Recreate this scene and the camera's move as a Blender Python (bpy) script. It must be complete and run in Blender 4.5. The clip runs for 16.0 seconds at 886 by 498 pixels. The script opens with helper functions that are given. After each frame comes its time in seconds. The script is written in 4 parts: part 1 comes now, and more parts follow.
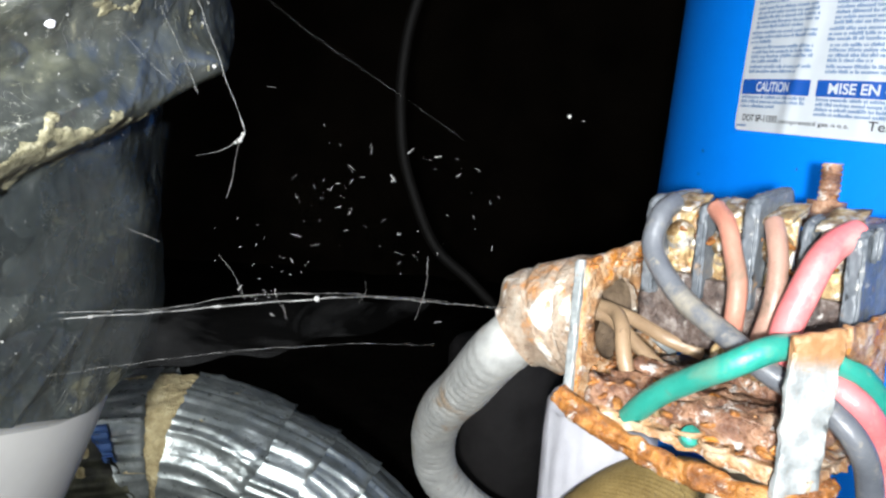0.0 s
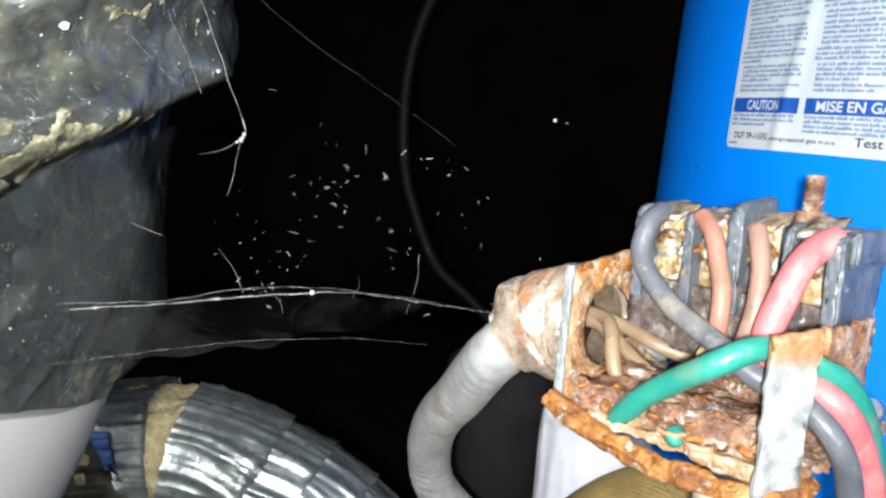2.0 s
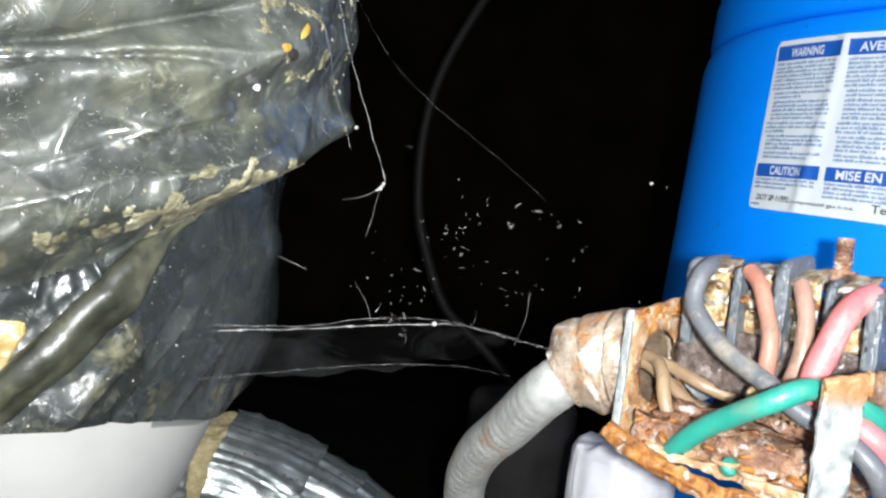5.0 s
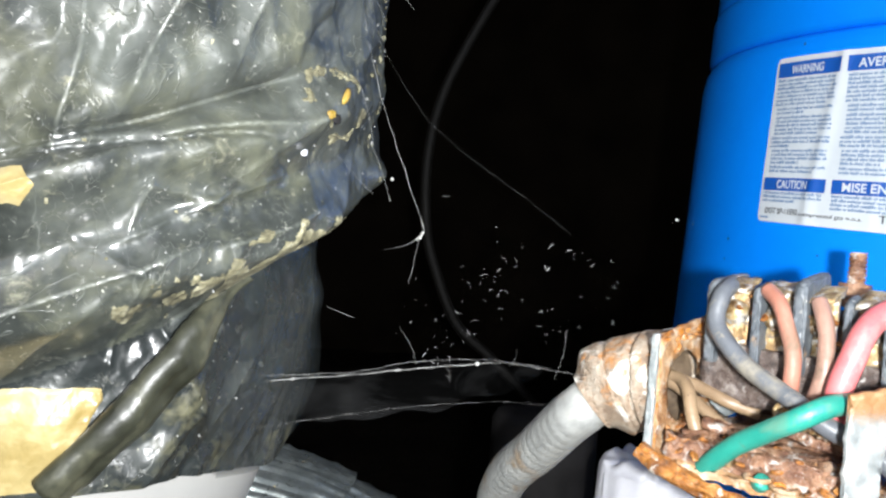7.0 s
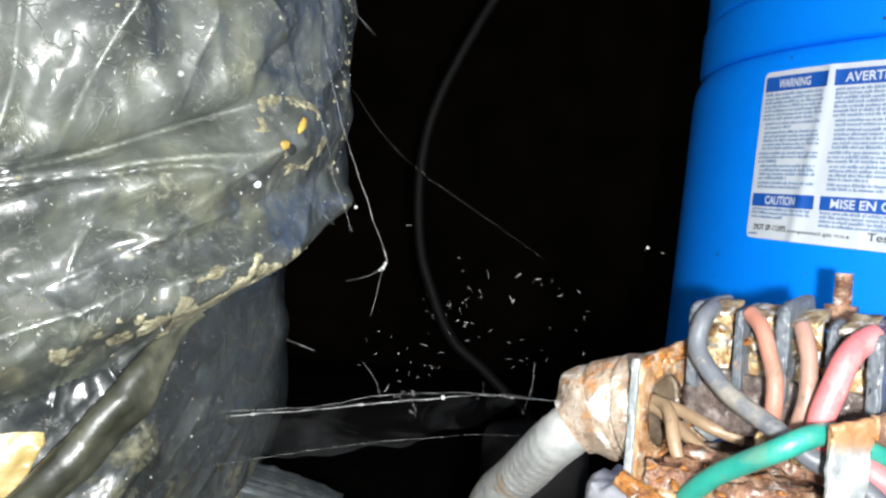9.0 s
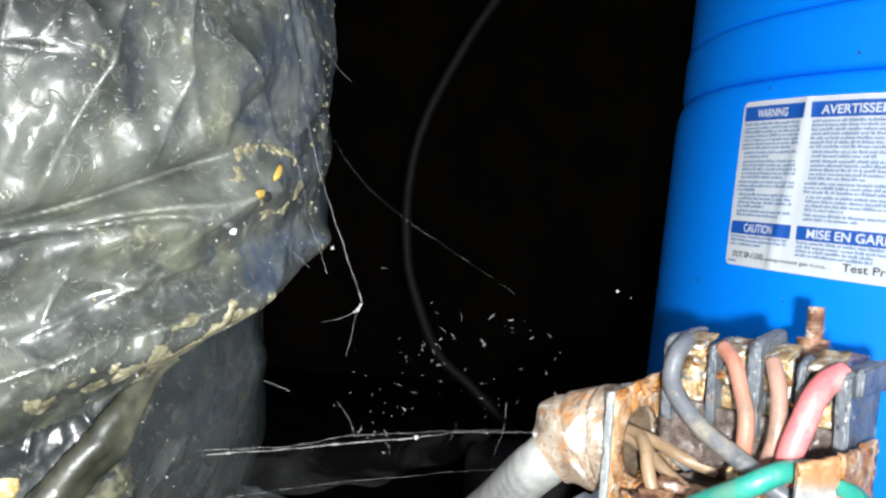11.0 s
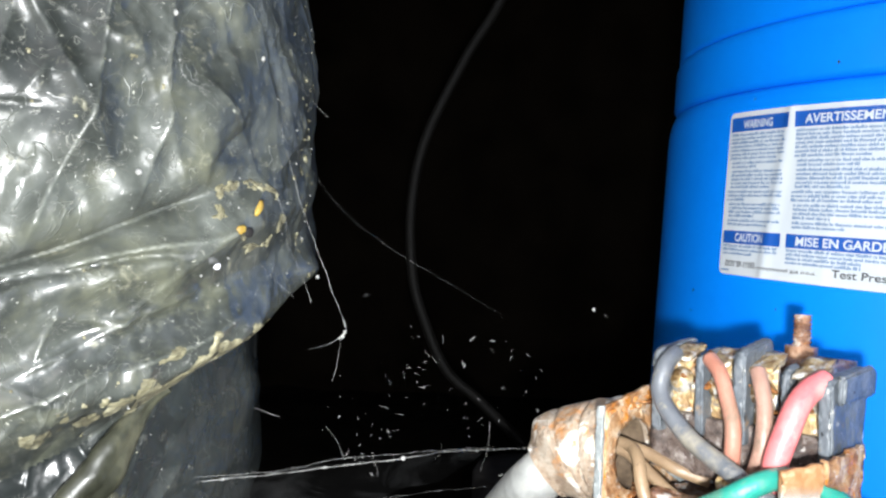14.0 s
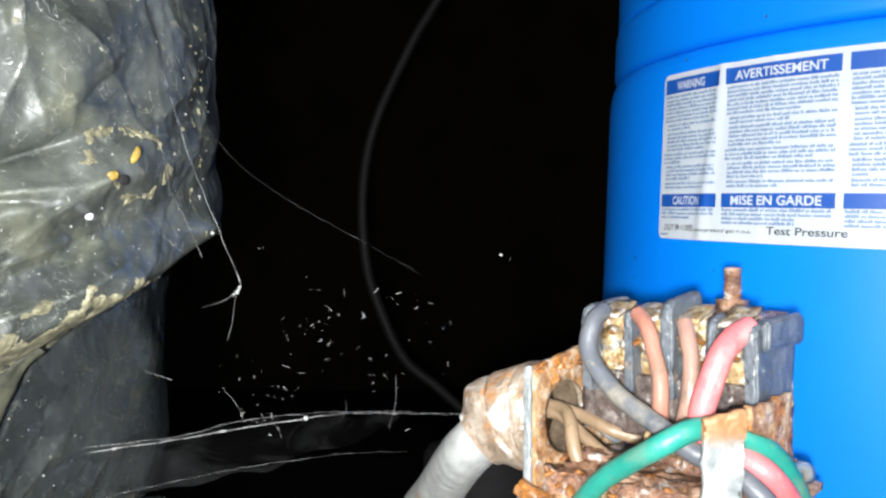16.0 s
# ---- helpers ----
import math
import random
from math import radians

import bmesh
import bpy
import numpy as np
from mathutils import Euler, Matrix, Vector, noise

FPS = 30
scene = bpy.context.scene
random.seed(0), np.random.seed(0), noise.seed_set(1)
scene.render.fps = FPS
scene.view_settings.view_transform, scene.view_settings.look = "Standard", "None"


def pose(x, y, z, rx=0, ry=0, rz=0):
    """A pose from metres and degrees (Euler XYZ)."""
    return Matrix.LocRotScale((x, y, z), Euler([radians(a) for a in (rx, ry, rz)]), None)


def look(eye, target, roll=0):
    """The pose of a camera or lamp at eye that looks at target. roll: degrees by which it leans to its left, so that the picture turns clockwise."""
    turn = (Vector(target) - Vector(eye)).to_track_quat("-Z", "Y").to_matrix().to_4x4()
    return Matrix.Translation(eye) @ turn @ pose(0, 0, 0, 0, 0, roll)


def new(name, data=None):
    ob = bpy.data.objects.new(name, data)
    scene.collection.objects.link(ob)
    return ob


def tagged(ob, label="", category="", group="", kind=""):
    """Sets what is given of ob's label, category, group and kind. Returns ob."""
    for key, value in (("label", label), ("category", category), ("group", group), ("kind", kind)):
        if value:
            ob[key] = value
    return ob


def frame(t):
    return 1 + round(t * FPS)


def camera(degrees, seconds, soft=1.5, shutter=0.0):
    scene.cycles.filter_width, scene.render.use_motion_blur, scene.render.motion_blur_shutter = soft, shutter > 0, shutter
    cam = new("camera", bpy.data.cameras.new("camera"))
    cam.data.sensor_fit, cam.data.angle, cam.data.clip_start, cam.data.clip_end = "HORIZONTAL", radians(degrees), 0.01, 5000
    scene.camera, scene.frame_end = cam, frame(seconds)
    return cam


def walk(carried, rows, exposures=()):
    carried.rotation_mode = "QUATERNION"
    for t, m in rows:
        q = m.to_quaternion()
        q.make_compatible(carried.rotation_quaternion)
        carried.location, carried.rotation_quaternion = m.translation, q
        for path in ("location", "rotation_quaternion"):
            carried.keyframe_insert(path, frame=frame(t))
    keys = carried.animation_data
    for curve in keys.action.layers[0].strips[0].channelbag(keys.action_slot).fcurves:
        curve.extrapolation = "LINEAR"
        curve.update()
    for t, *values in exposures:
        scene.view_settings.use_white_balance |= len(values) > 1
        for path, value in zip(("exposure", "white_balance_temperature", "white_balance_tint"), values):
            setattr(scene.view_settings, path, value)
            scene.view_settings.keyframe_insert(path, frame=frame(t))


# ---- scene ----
cam = camera(60.0, 16.0, soft=2.4)
PATH = [
    (0, (0.0033, -0.0039, 0.1871), (0.0028, 1.0857, 0.0386), 4.3),
    (0.5, (0.0077, -0.0132, 0.1838), (-0.0083, 1.0775, 0.0419), 4.9),
    (1, (0.0110, -0.0077, 0.1833), (-0.0006, 1.0846, 0.0518), 4.1),
    (1.5, (0.0039, -0.0072, 0.1811), (-0.0198, 1.0863, 0.0595), 4.9),
    (2, (0.0060, -0.0099, 0.1833), (-0.0033, 1.0841, 0.0699), 4.8),
    (2.5, (0.0044, -0.0165, 0.1855), (-0.0121, 1.0786, 0.0799), 5.0),
    (3, (0.0033, -0.0171, 0.1871), (0.0000, 1.0786, 0.0859), 4.9),
    (3.5, (0.0077, -0.0149, 0.1860), (0.0138, 1.0813, 0.0909), 5.0),
    (4, (-0.0055, -0.0215, 0.1816), (0.0039, 1.0764, 0.1145), 8.5),
    (6.5, (-0.0253, -0.0330, 0.1855), (0.0044, 1.0659, 0.1453), 4.5),
    (7, (-0.0281, -0.0363, 0.1882), (-0.0094, 1.0632, 0.1541), 4.4),
    (7.5, (-0.0264, -0.0385, 0.1899), (-0.0160, 1.0610, 0.1580), 3.8),
    (8, (-0.0253, -0.0358, 0.1915), (-0.0149, 1.0637, 0.1602), 3.6),
    (8.5, (-0.0215, -0.0358, 0.1882), (-0.0105, 1.0637, 0.1591), 3.7),
    (9, (-0.0204, -0.0319, 0.1932), (-0.0083, 1.0676, 0.1690), 4.0),
    (11.5, (-0.0160, -0.0374, 0.2014), (0.0083, 1.0621, 0.1877), 4.3),
    (12, (-0.0149, -0.0401, 0.2025), (0.0050, 1.0599, 0.1910), 3.6),
    (12.5, (-0.0138, -0.0385, 0.2031), (0.0039, 1.0615, 0.2003), 3.0),
    (13, (-0.0099, -0.0358, 0.1981), (0.0088, 1.0643, 0.1877), 3.4),
    (13.5, (-0.0099, -0.0374, 0.1981), (0.0072, 1.0621, 0.1921), 2.6),
    (14, (-0.0105, -0.0401, 0.2036), (-0.0083, 1.0599, 0.2080), 2.3),
    (14.5, (-0.0028, -0.0363, 0.2020), (0.0182, 1.0632, 0.2196), 0.8),
    (15, (0.0006, -0.0363, 0.1992), (0.0237, 1.0632, 0.2251), 0.8),
    (15.5, (-0.0022, -0.0363, 0.1959), (0.0209, 1.0632, 0.2091), 1.4),
    (16, (0.0044, -0.0330, 0.1932), (0.0457, 1.0665, 0.1992), 0.3),
]
walk(cam, [(t, look(eye, target, roll)) for t, eye, target, roll in PATH])

# ---- light: a small hand torch beside the lens, weak daylight from the open front ----
world = bpy.data.worlds.new("sky")
scene.world = world
world.use_nodes = True
sky = world.node_tree.nodes.new("ShaderNodeTexSky")
sky.sky_type = 'NISHITA'
sky.sun_disc = False
sky.sun_elevation, sky.sun_rotation = radians(50), radians(200)
pale = world.node_tree.nodes.new("ShaderNodeHueSaturation")
pale.inputs["Saturation"].default_value = 0.5
world.node_tree.links.new(sky.outputs[0], pale.inputs["Color"])
world.node_tree.links.new(pale.outputs[0], world.node_tree.nodes["Background"].inputs[0])
world.node_tree.nodes["Background"].inputs[1].default_value = 0.30

torch = bpy.data.lights.new("torch", 'AREA')
torch.shape, torch.size, torch.energy, torch.color = 'DISK', 0.012, 0.96, (0.96, 0.98, 0.99)
torch.spread = radians(125)
torch_ob = new("torch", torch)
torch_ob.matrix_world = look((-0.006, -0.062, 0.187), (0.005, 0.25, 0.178))


# ---- materials ----
def ramp_of(nt, fac, stops):
    r = nt.nodes.new("ShaderNodeValToRGB")
    while len(r.color_ramp.elements) < len(stops):
        r.color_ramp.elements.new(0.5)
    for e, (p, c) in zip(r.color_ramp.elements, stops):
        e.position, e.color = p, (*c, 1)
    nt.links.new(fac, r.inputs[0])
    return r.outputs[0]


def noise_of(nt, scale, detail=6, rough=0.6, vec=None, distort=0.0):
    n = nt.nodes.new("ShaderNodeTexNoise")
    n.inputs["Scale"].default_value, n.inputs["Detail"].default_value = scale, detail
    n.inputs["Roughness"].default_value, n.inputs["Distortion"].default_value = rough, distort
    if vec:
        nt.links.new(vec, n.inputs["Vector"])
    return n.outputs["Fac"]


def material(name, stops, scale=120, rough=(0.5, 0.7), metal=0.0, bump=0.3, bump_scale=600, spots=None, alpha=None,
             stretch=None, spec=0.5, depth=0.0006, metal_mask=None, translucent=0.0):
    """stops: colour ramp over a large noise; spots: (scale, low, high, colour, roughness) laid over it by a second noise."""
    m = bpy.data.materials.new(name)
    m.use_nodes = True
    nt = m.node_tree
    b = nt.nodes["Principled BSDF"]
    co = nt.nodes.new("ShaderNodeTexCoord").outputs["Object"]
    if stretch:
        mp = nt.nodes.new("ShaderNodeMapping")
        mp.inputs["Scale"].default_value = stretch
        nt.links.new(co, mp.inputs["Vector"])
        co = mp.outputs[0]
    big = noise_of(nt, scale, 8, 0.65, co)
    col = ramp_of(nt, big, stops)
    fine = noise_of(nt, bump_scale, 5, 0.6, co)
    rr = ramp_of(nt, fine, [(0.3, (rough[0],) * 3), (0.7, (rough[1],) * 3)])
    met = None
    if spots:
        for sc, lo, hi, colour, sr in spots:
            mask = ramp_of(nt, noise_of(nt, sc, 7, 0.7, co, 0.4), [(lo, (0, 0, 0)), (hi, (1, 1, 1))])
            mx = nt.nodes.new("ShaderNodeMix")
            mx.data_type = 'RGBA'
            nt.links.new(mask, mx.inputs[0])
            nt.links.new(col, mx.inputs[6])
            mx.inputs[7].default_value = (*colour, 1)
            col = mx.outputs[2]
            m2 = nt.nodes.new("ShaderNodeMix")
            m2.data_type = 'RGBA'
            nt.links.new(mask, m2.inputs[0])
            nt.links.new(rr, m2.inputs[6])
            m2.inputs[7].default_value = (sr, sr, sr, 1)
            rr = m2.outputs[2]
            if metal_mask is not None and met is None:
                met = ramp_of(nt, mask, [(0, (metal,) * 3), (1, (metal_mask,) * 3)])
    nt.links.new(col, b.inputs["Base Color"])
    nt.links.new(rr, b.inputs["Roughness"])
    if met is not None:
        nt.links.new(met, b.inputs["Metallic"])
    else:
        b.inputs["Metallic"].default_value = metal
    b.inputs["Specular IOR Level"].default_value = spec
    if alpha is not None:
        b.inputs["Alpha"].default_value = alpha
    if translucent:
        b.inputs["Transmission Weight"].default_value = translucent
    bp = nt.nodes.new("ShaderNodeBump")
    bp.inputs["Strength"].default_value, bp.inputs["Distance"].default_value = bump, depth
    add = nt.nodes.new("ShaderNodeMath")
    add.operation = 'ADD'
    nt.links.new(fine, add.inputs[0])
    nt.links.new(big, add.inputs[1])
    nt.links.new(add.outputs[0], bp.inputs["Height"])
    nt.links.new(bp.outputs[0], b.inputs["Normal"])
    return m


BLUE = material("blue_tank_enamel", [(0.3, (0.0, 0.19, 0.80)), (0.7, (0.0, 0.215, 0.86))], 30, (0.42, 0.50), bump=0.04, bump_scale=900, spec=0.25,
                spots=[(160, 0.72, 0.80, (0.01, 0.08, 0.36), 0.6)])
PAPER = material("label_paper", [(0.3, (0.50, 0.545, 0.585)), (0.7, (0.57, 0.61, 0.645))], 40, (0.32, 0.42), bump=0.06, bump_scale=300)
INK_BLUE = material("label_blue_ink", [(0.3, (0.006, 0.07, 0.33)), (0.7, (0.010, 0.088, 0.38))], 60, (0.4, 0.5), bump=0.03)
INK_GREY = material("label_fine_print", [(0.3, (0.09, 0.17, 0.32)), (0.7, (0.18, 0.27, 0.42))], 700, (0.4, 0.5), bump=0.03)
INK_BLACK = material("label_black_ink", [(0.3, (0.02, 0.02, 0.025)), (0.7, (0.05, 0.05, 0.05))], 200, (0.4, 0.5), bump=0.03)
# the pale smooth spots in these three rusts are painted glints
RUST = material("flaking_rust", [(0.25, (0.08, 0.032, 0.014)), (0.37, (0.25, 0.11, 0.042)), (0.48, (0.42, 0.235, 0.11)), (0.60, (0.57, 0.43, 0.29)), (0.76, (0.72, 0.66, 0.57))], 190, (0.25, 0.8), bump=0.9, bump_scale=900,
                spots=[(300, 0.57, 0.66, (0.66, 0.62, 0.56), 0.25), (130, 0.53, 0.62, (0.50, 0.19, 0.028), 0.16), (520, 0.62, 0.68, (0.05, 0.02, 0.01), 0.6)], depth=0.0012)
RUST_ORANGE = material("glinting_orange_rust", [(0.28, (0.045, 0.016, 0.008)), (0.42, (0.19, 0.07, 0.02)), (0.55, (0.40, 0.16, 0.035)), (0.70, (0.54, 0.31, 0.13))], 150, (0.10, 0.5), bump=0.9, bump_scale=800,
                       spots=[(260, 0.58, 0.65, (0.60, 0.55, 0.48), 0.14), (420, 0.60, 0.67, (0.05, 0.02, 0.01), 0.5)], depth=0.0012)
RUST_DARK = material("dark_rust", [(0.28, (0.04, 0.018, 0.013)), (0.44, (0.17, 0.083, 0.052)), (0.56, (0.36, 0.20, 0.12)), (0.72, (0.55, 0.42, 0.31))], 130, (0.12, 0.5), bump=0.9, bump_scale=1000,
                     spots=[(240, 0.60, 0.68, (0.40, 0.17, 0.04), 0.3), (330, 0.55, 0.63, (0.58, 0.55, 0.51), 0.12), (500, 0.60, 0.66, (0.03, 0.012, 0.01), 0.5)], depth=0.0011)
ZINC_WHITE = material("whitened_zinc", [(0.3, (0.15, 0.17, 0.175)), (0.5, (0.29, 0.31, 0.31)), (0.7, (0.43, 0.44, 0.43))], 170, (0.3, 0.55), metal=0.1, bump=0.5, bump_scale=800,
                      spots=[(150, 0.60, 0.70, (0.50, 0.33, 0.14), 0.6), (420, 0.64, 0.7, (0.30, 0.20, 0.10), 0.7)], depth=0.0007)
ZINC = material("corroded_zinc", [(0.3, (0.16, 0.18, 0.18)), (0.55, (0.36, 0.39, 0.39)), (0.75, (0.60, 0.61, 0.59))], 240, (0.3, 0.6), metal=0.35, bump=0.5, bump_scale=800,
                spots=[(180, 0.56, 0.66, (0.42, 0.20, 0.05), 0.7), (420, 0.64, 0.7, (0.20, 0.09, 0.03), 0.7)], depth=0.0006)


def rusted_top(m, z0, z1, colour_a, colour_b):
    """Rust that has eaten down from the upper edge of a plate, with a ragged border."""
    nt = m.node_tree
    b = nt.nodes["Principled BSDF"]
    sep = nt.nodes.new("ShaderNodeSeparateXYZ")
    nt.links.new(nt.nodes.new("ShaderNodeTexCoord").outputs["Object"], sep.inputs[0])
    mr = nt.nodes.new("ShaderNodeMapRange")
    mr.inputs["From Min"].default_value, mr.inputs["From Max"].default_value = z0, z1
    nt.links.new(sep.outputs["Z"], mr.inputs["Value"])
    add = nt.nodes.new("ShaderNodeMath")
    add.operation = 'MULTIPLY_ADD'
    nt.links.new(noise_of(nt, 330, 7, 0.7), add.inputs[0])
    add.inputs[1].default_value = 1.6
    nt.links.new(mr.outputs[0], add.inputs[2])
    mask = ramp_of(nt, add.outputs[0], [(0.98, (0, 0, 0)), (1.22, (1, 1, 1))])
    rust = ramp_of(nt, noise_of(nt, 260, 7, 0.7), [(0.32, (0.10, 0.04, 0.015)), (0.45, colour_a), (0.6, colour_b), (0.75, (0.66, 0.58, 0.46))])
    mx = nt.nodes.new("ShaderNodeMix")
    mx.data_type = 'RGBA'
    nt.links.new(mask, mx.inputs[0])
    nt.links.new(b.inputs["Base Color"].links[0].from_socket, mx.inputs[6])
    nt.links.new(rust, mx.inputs[7])
    nt.links.new(mx.outputs[2], b.inputs["Base Color"])


rusted_top(ZINC_WHITE, 0.1505, 0.1625, (0.24, 0.105, 0.04), (0.43, 0.26, 0.12))
CONNECTOR = material("limed_rusty_connector", [(0.3, (0.16, 0.10, 0.065)), (0.5, (0.33, 0.25, 0.18)), (0.7, (0.46, 0.41, 0.34))], 150, (0.5, 0.85), bump=0.7, bump_scale=700,
                     spots=[(95, 0.54, 0.62, (0.42, 0.20, 0.075), 0.8), (85, 0.57, 0.64, (0.72, 0.70, 0.64), 0.6), (380, 0.60, 0.68, (0.12, 0.07, 0.04), 0.8)], depth=0.0018)
LIME = material("lime_crust", [(0.36, (0.36, 0.22, 0.11)), (0.45, (0.55, 0.45, 0.34)), (0.56, (0.76, 0.73, 0.67))], 150, (0.55, 0.8), bump=0.7, bump_scale=500,
                spots=[(120, 0.58, 0.66, (0.45, 0.22, 0.08), 0.8), (400, 0.62, 0.68, (0.22, 0.13, 0.07), 0.8)], depth=0.0012)
CONDUIT = material("weathered_zinc_conduit", [(0.3, (0.25, 0.255, 0.245)), (0.55, (0.36, 0.365, 0.35)), (0.75, (0.46, 0.455, 0.42))], 130, (0.45, 0.6), metal=0.1, bump=0.3, bump_scale=900,
                   spots=[(60, 0.56, 0.68, (0.28, 0.215, 0.15), 0.75), (90, 0.62, 0.70, (0.15, 0.10, 0.065), 0.75), (300, 0.62, 0.70, (0.52, 0.51, 0.48), 0.6)])
BUSHING = material("shade_brown_bushing", [(0.3, (0.05, 0.032, 0.02)), (0.55, (0.15, 0.105, 0.065)), (0.75, (0.28, 0.21, 0.14))], 200, (0.6, 0.85), bump=0.7, bump_scale=700)
# whitish spots over the tarnish stand in for glints on the metal
BRASS = material("tarnished_brass", [(0.3, (0.10, 0.055, 0.028)), (0.44, (0.28, 0.17, 0.075)), (0.56, (0.50, 0.37, 0.18)), (0.72, (0.72, 0.67, 0.55))], 230, (0.22, 0.5), metal=0.35, bump=0.6, bump_scale=1200,
                 spots=[(260, 0.52, 0.60, (0.80, 0.78, 0.72), 0.2), (180, 0.56, 0.64, (0.15, 0.12, 0.105), 0.5), (330, 0.60, 0.66, (0.46, 0.22, 0.06), 0.5)])
BAKELITE = material("grey_barrier_plastic", [(0.3, (0.060, 0.070, 0.082)), (0.52, (0.115, 0.130, 0.145)), (0.75, (0.24, 0.25, 0.255))], 120, (0.32, 0.5), bump=0.25, bump_scale=700,
                    spots=[(110, 0.60, 0.70, (0.30, 0.19, 0.10), 0.8), (300, 0.62, 0.68, (0.50, 0.48, 0.43), 0.5), (420, 0.62, 0.68, (0.04, 0.035, 0.03), 0.6)])
# palest spots paint white glints onto the dark body
DARK_BLOCK = material("dark_switch_body", [(0.3, (0.02, 0.018, 0.018)), (0.5, (0.09, 0.065, 0.055)), (0.65, (0.20, 0.17, 0.15)), (0.8, (0.34, 0.32, 0.30))], 240, (0.15, 0.5), bump=0.8, bump_scale=900, spots=[(300, 0.60, 0.68, (0.5, 0.48, 0.45), 0.15)])


def insulation(name, a, b, dirt):
    return material(name, [(0.3, a), (0.7, b)], 90, (0.3, 0.45), bump=0.25, bump_scale=700, spots=[(75, 0.52, 0.66, dirt, 0.7), (330, 0.60, 0.70, dirt, 0.8), (700, 0.68, 0.72, (0.10, 0.07, 0.05), 0.8)], depth=0.0009)


W_BLACK = insulation("grey_black_wire", (0.075, 0.082, 0.095), (0.14, 0.15, 0.165), (0.24, 0.22, 0.18))
W_GREEN = insulation("green_wire", (0.012, 0.20, 0.155), (0.03, 0.28, 0.215), (0.09, 0.23, 0.165))
W_RED = insulation("red_wire", (0.60, 0.125, 0.135), (0.68, 0.19, 0.19), (0.62, 0.27, 0.25))
W_SALMON = insulation("dusty_salmon_wire", (0.36, 0.145, 0.10), (0.46, 0.22, 0.16), (0.21, 0.14, 0.095))
W_TAN = insulation("muddy_tan_wire", (0.19, 0.125, 0.075), (0.32, 0.225, 0.135), (0.11, 0.07, 0.045))
W_PINK = insulation("mud_stained_pink_wire", (0.28, 0.17, 0.13), (0.42, 0.245, 0.19), (0.16, 0.11, 0.075))
FILM = material("dusty_black_polythene", [(0.30, (0.010, 0.0120, 0.0110)), (0.46, (0.024, 0.0270, 0.0245)), (0.60, (0.056, 0.061, 0.054)), (0.78, (0.12, 0.128, 0.115))], 40, (0.28, 0.46), bump=0.2, bump_scale=130,
                spots=[(48, 0.52, 0.70, (0.070, 0.073, 0.050), 0.55), (190, 0.60, 0.70, (0.14, 0.137, 0.098), 0.6), (420, 0.66, 0.71, (0.33, 0.33, 0.28), 0.6), (900, 0.64, 0.70, (0.30, 0.30, 0.27), 0.6)], spec=0.4, depth=0.0010)


def glint_coat(m, z0, z1):
    """Shiny skin, patchy at random, graded by height to place glints low down."""
    nt = m.node_tree
    b = nt.nodes["Principled BSDF"]
    co = nt.nodes.new("ShaderNodeTexCoord").outputs["Object"]
    sep = nt.nodes.new("ShaderNodeSeparateXYZ")
    nt.links.new(co, sep.inputs[0])
    mr = nt.nodes.new("ShaderNodeMapRange")
    mr.inputs["From Min"].default_value, mr.inputs["From Max"].default_value = z0, z1
    mr.inputs["To Min"].default_value, mr.inputs["To Max"].default_value = 0.44, -0.36
    nt.links.new(sep.outputs["Z"], mr.inputs["Value"])
    add = nt.nodes.new("ShaderNodeMath")
    nt.links.new(noise_of(nt, 62, 8, 0.72, co, 0.6), add.inputs[0])
    nt.links.new(mr.outputs[0], add.inputs[1])
    nt.links.new(ramp_of(nt, add.outputs[0], [(0.40, (0.03,) * 3), (0.62, (0.75,) * 3)]), b.inputs["Coat Weight"])
    b.inputs["Coat Roughness"].default_value = 0.14


def scuffed(m, scale, width, colour, amount, height):
    """Thin crooked crinkle lines, paler than the film and a little proud."""
    nt = m.node_tree
    b = nt.nodes["Principled BSDF"]
    co = nt.nodes.new("ShaderNodeTexCoord").outputs["Object"]
    line = ramp_of(nt, noise_of(nt, scale, 3, 0.5, co, 1.2), [(0.5 - width, (0, 0, 0)), (0.5, (1, 1, 1)), (0.5 + width, (0, 0, 0))])
    patchy = ramp_of(nt, noise_of(nt, scale * 0.6, 4, 0.6, co), [(0.46, (0, 0, 0)), (0.60, (amount,) * 3)])
    mul = nt.nodes.new("ShaderNodeMath")
    mul.operation = 'MULTIPLY'
    nt.links.new(line, mul.inputs[0])
    nt.links.new(patchy, mul.inputs[1])
    mx = nt.nodes.new("ShaderNodeMix")
    mx.data_type = 'RGBA'
    nt.links.new(mul.outputs[0], mx.inputs[0])
    nt.links.new(b.inputs["Base Color"].links[0].from_socket, mx.inputs[6])
    mx.inputs[7].default_value = (*colour, 1)
    nt.links.new(mx.outputs[2], b.inputs["Base Color"])
    bp = nt.nodes.new("ShaderNodeBump")
    bp.inputs["Strength"].default_value, bp.inputs["Distance"].default_value = 0.8, height
    nt.links.new(mul.outputs[0], bp.inputs["Height"])
    nt.links.new(b.inputs["Normal"].links[0].from_socket, bp.inputs["Normal"])
    nt.links.new(bp.outputs[0], b.inputs["Normal"])


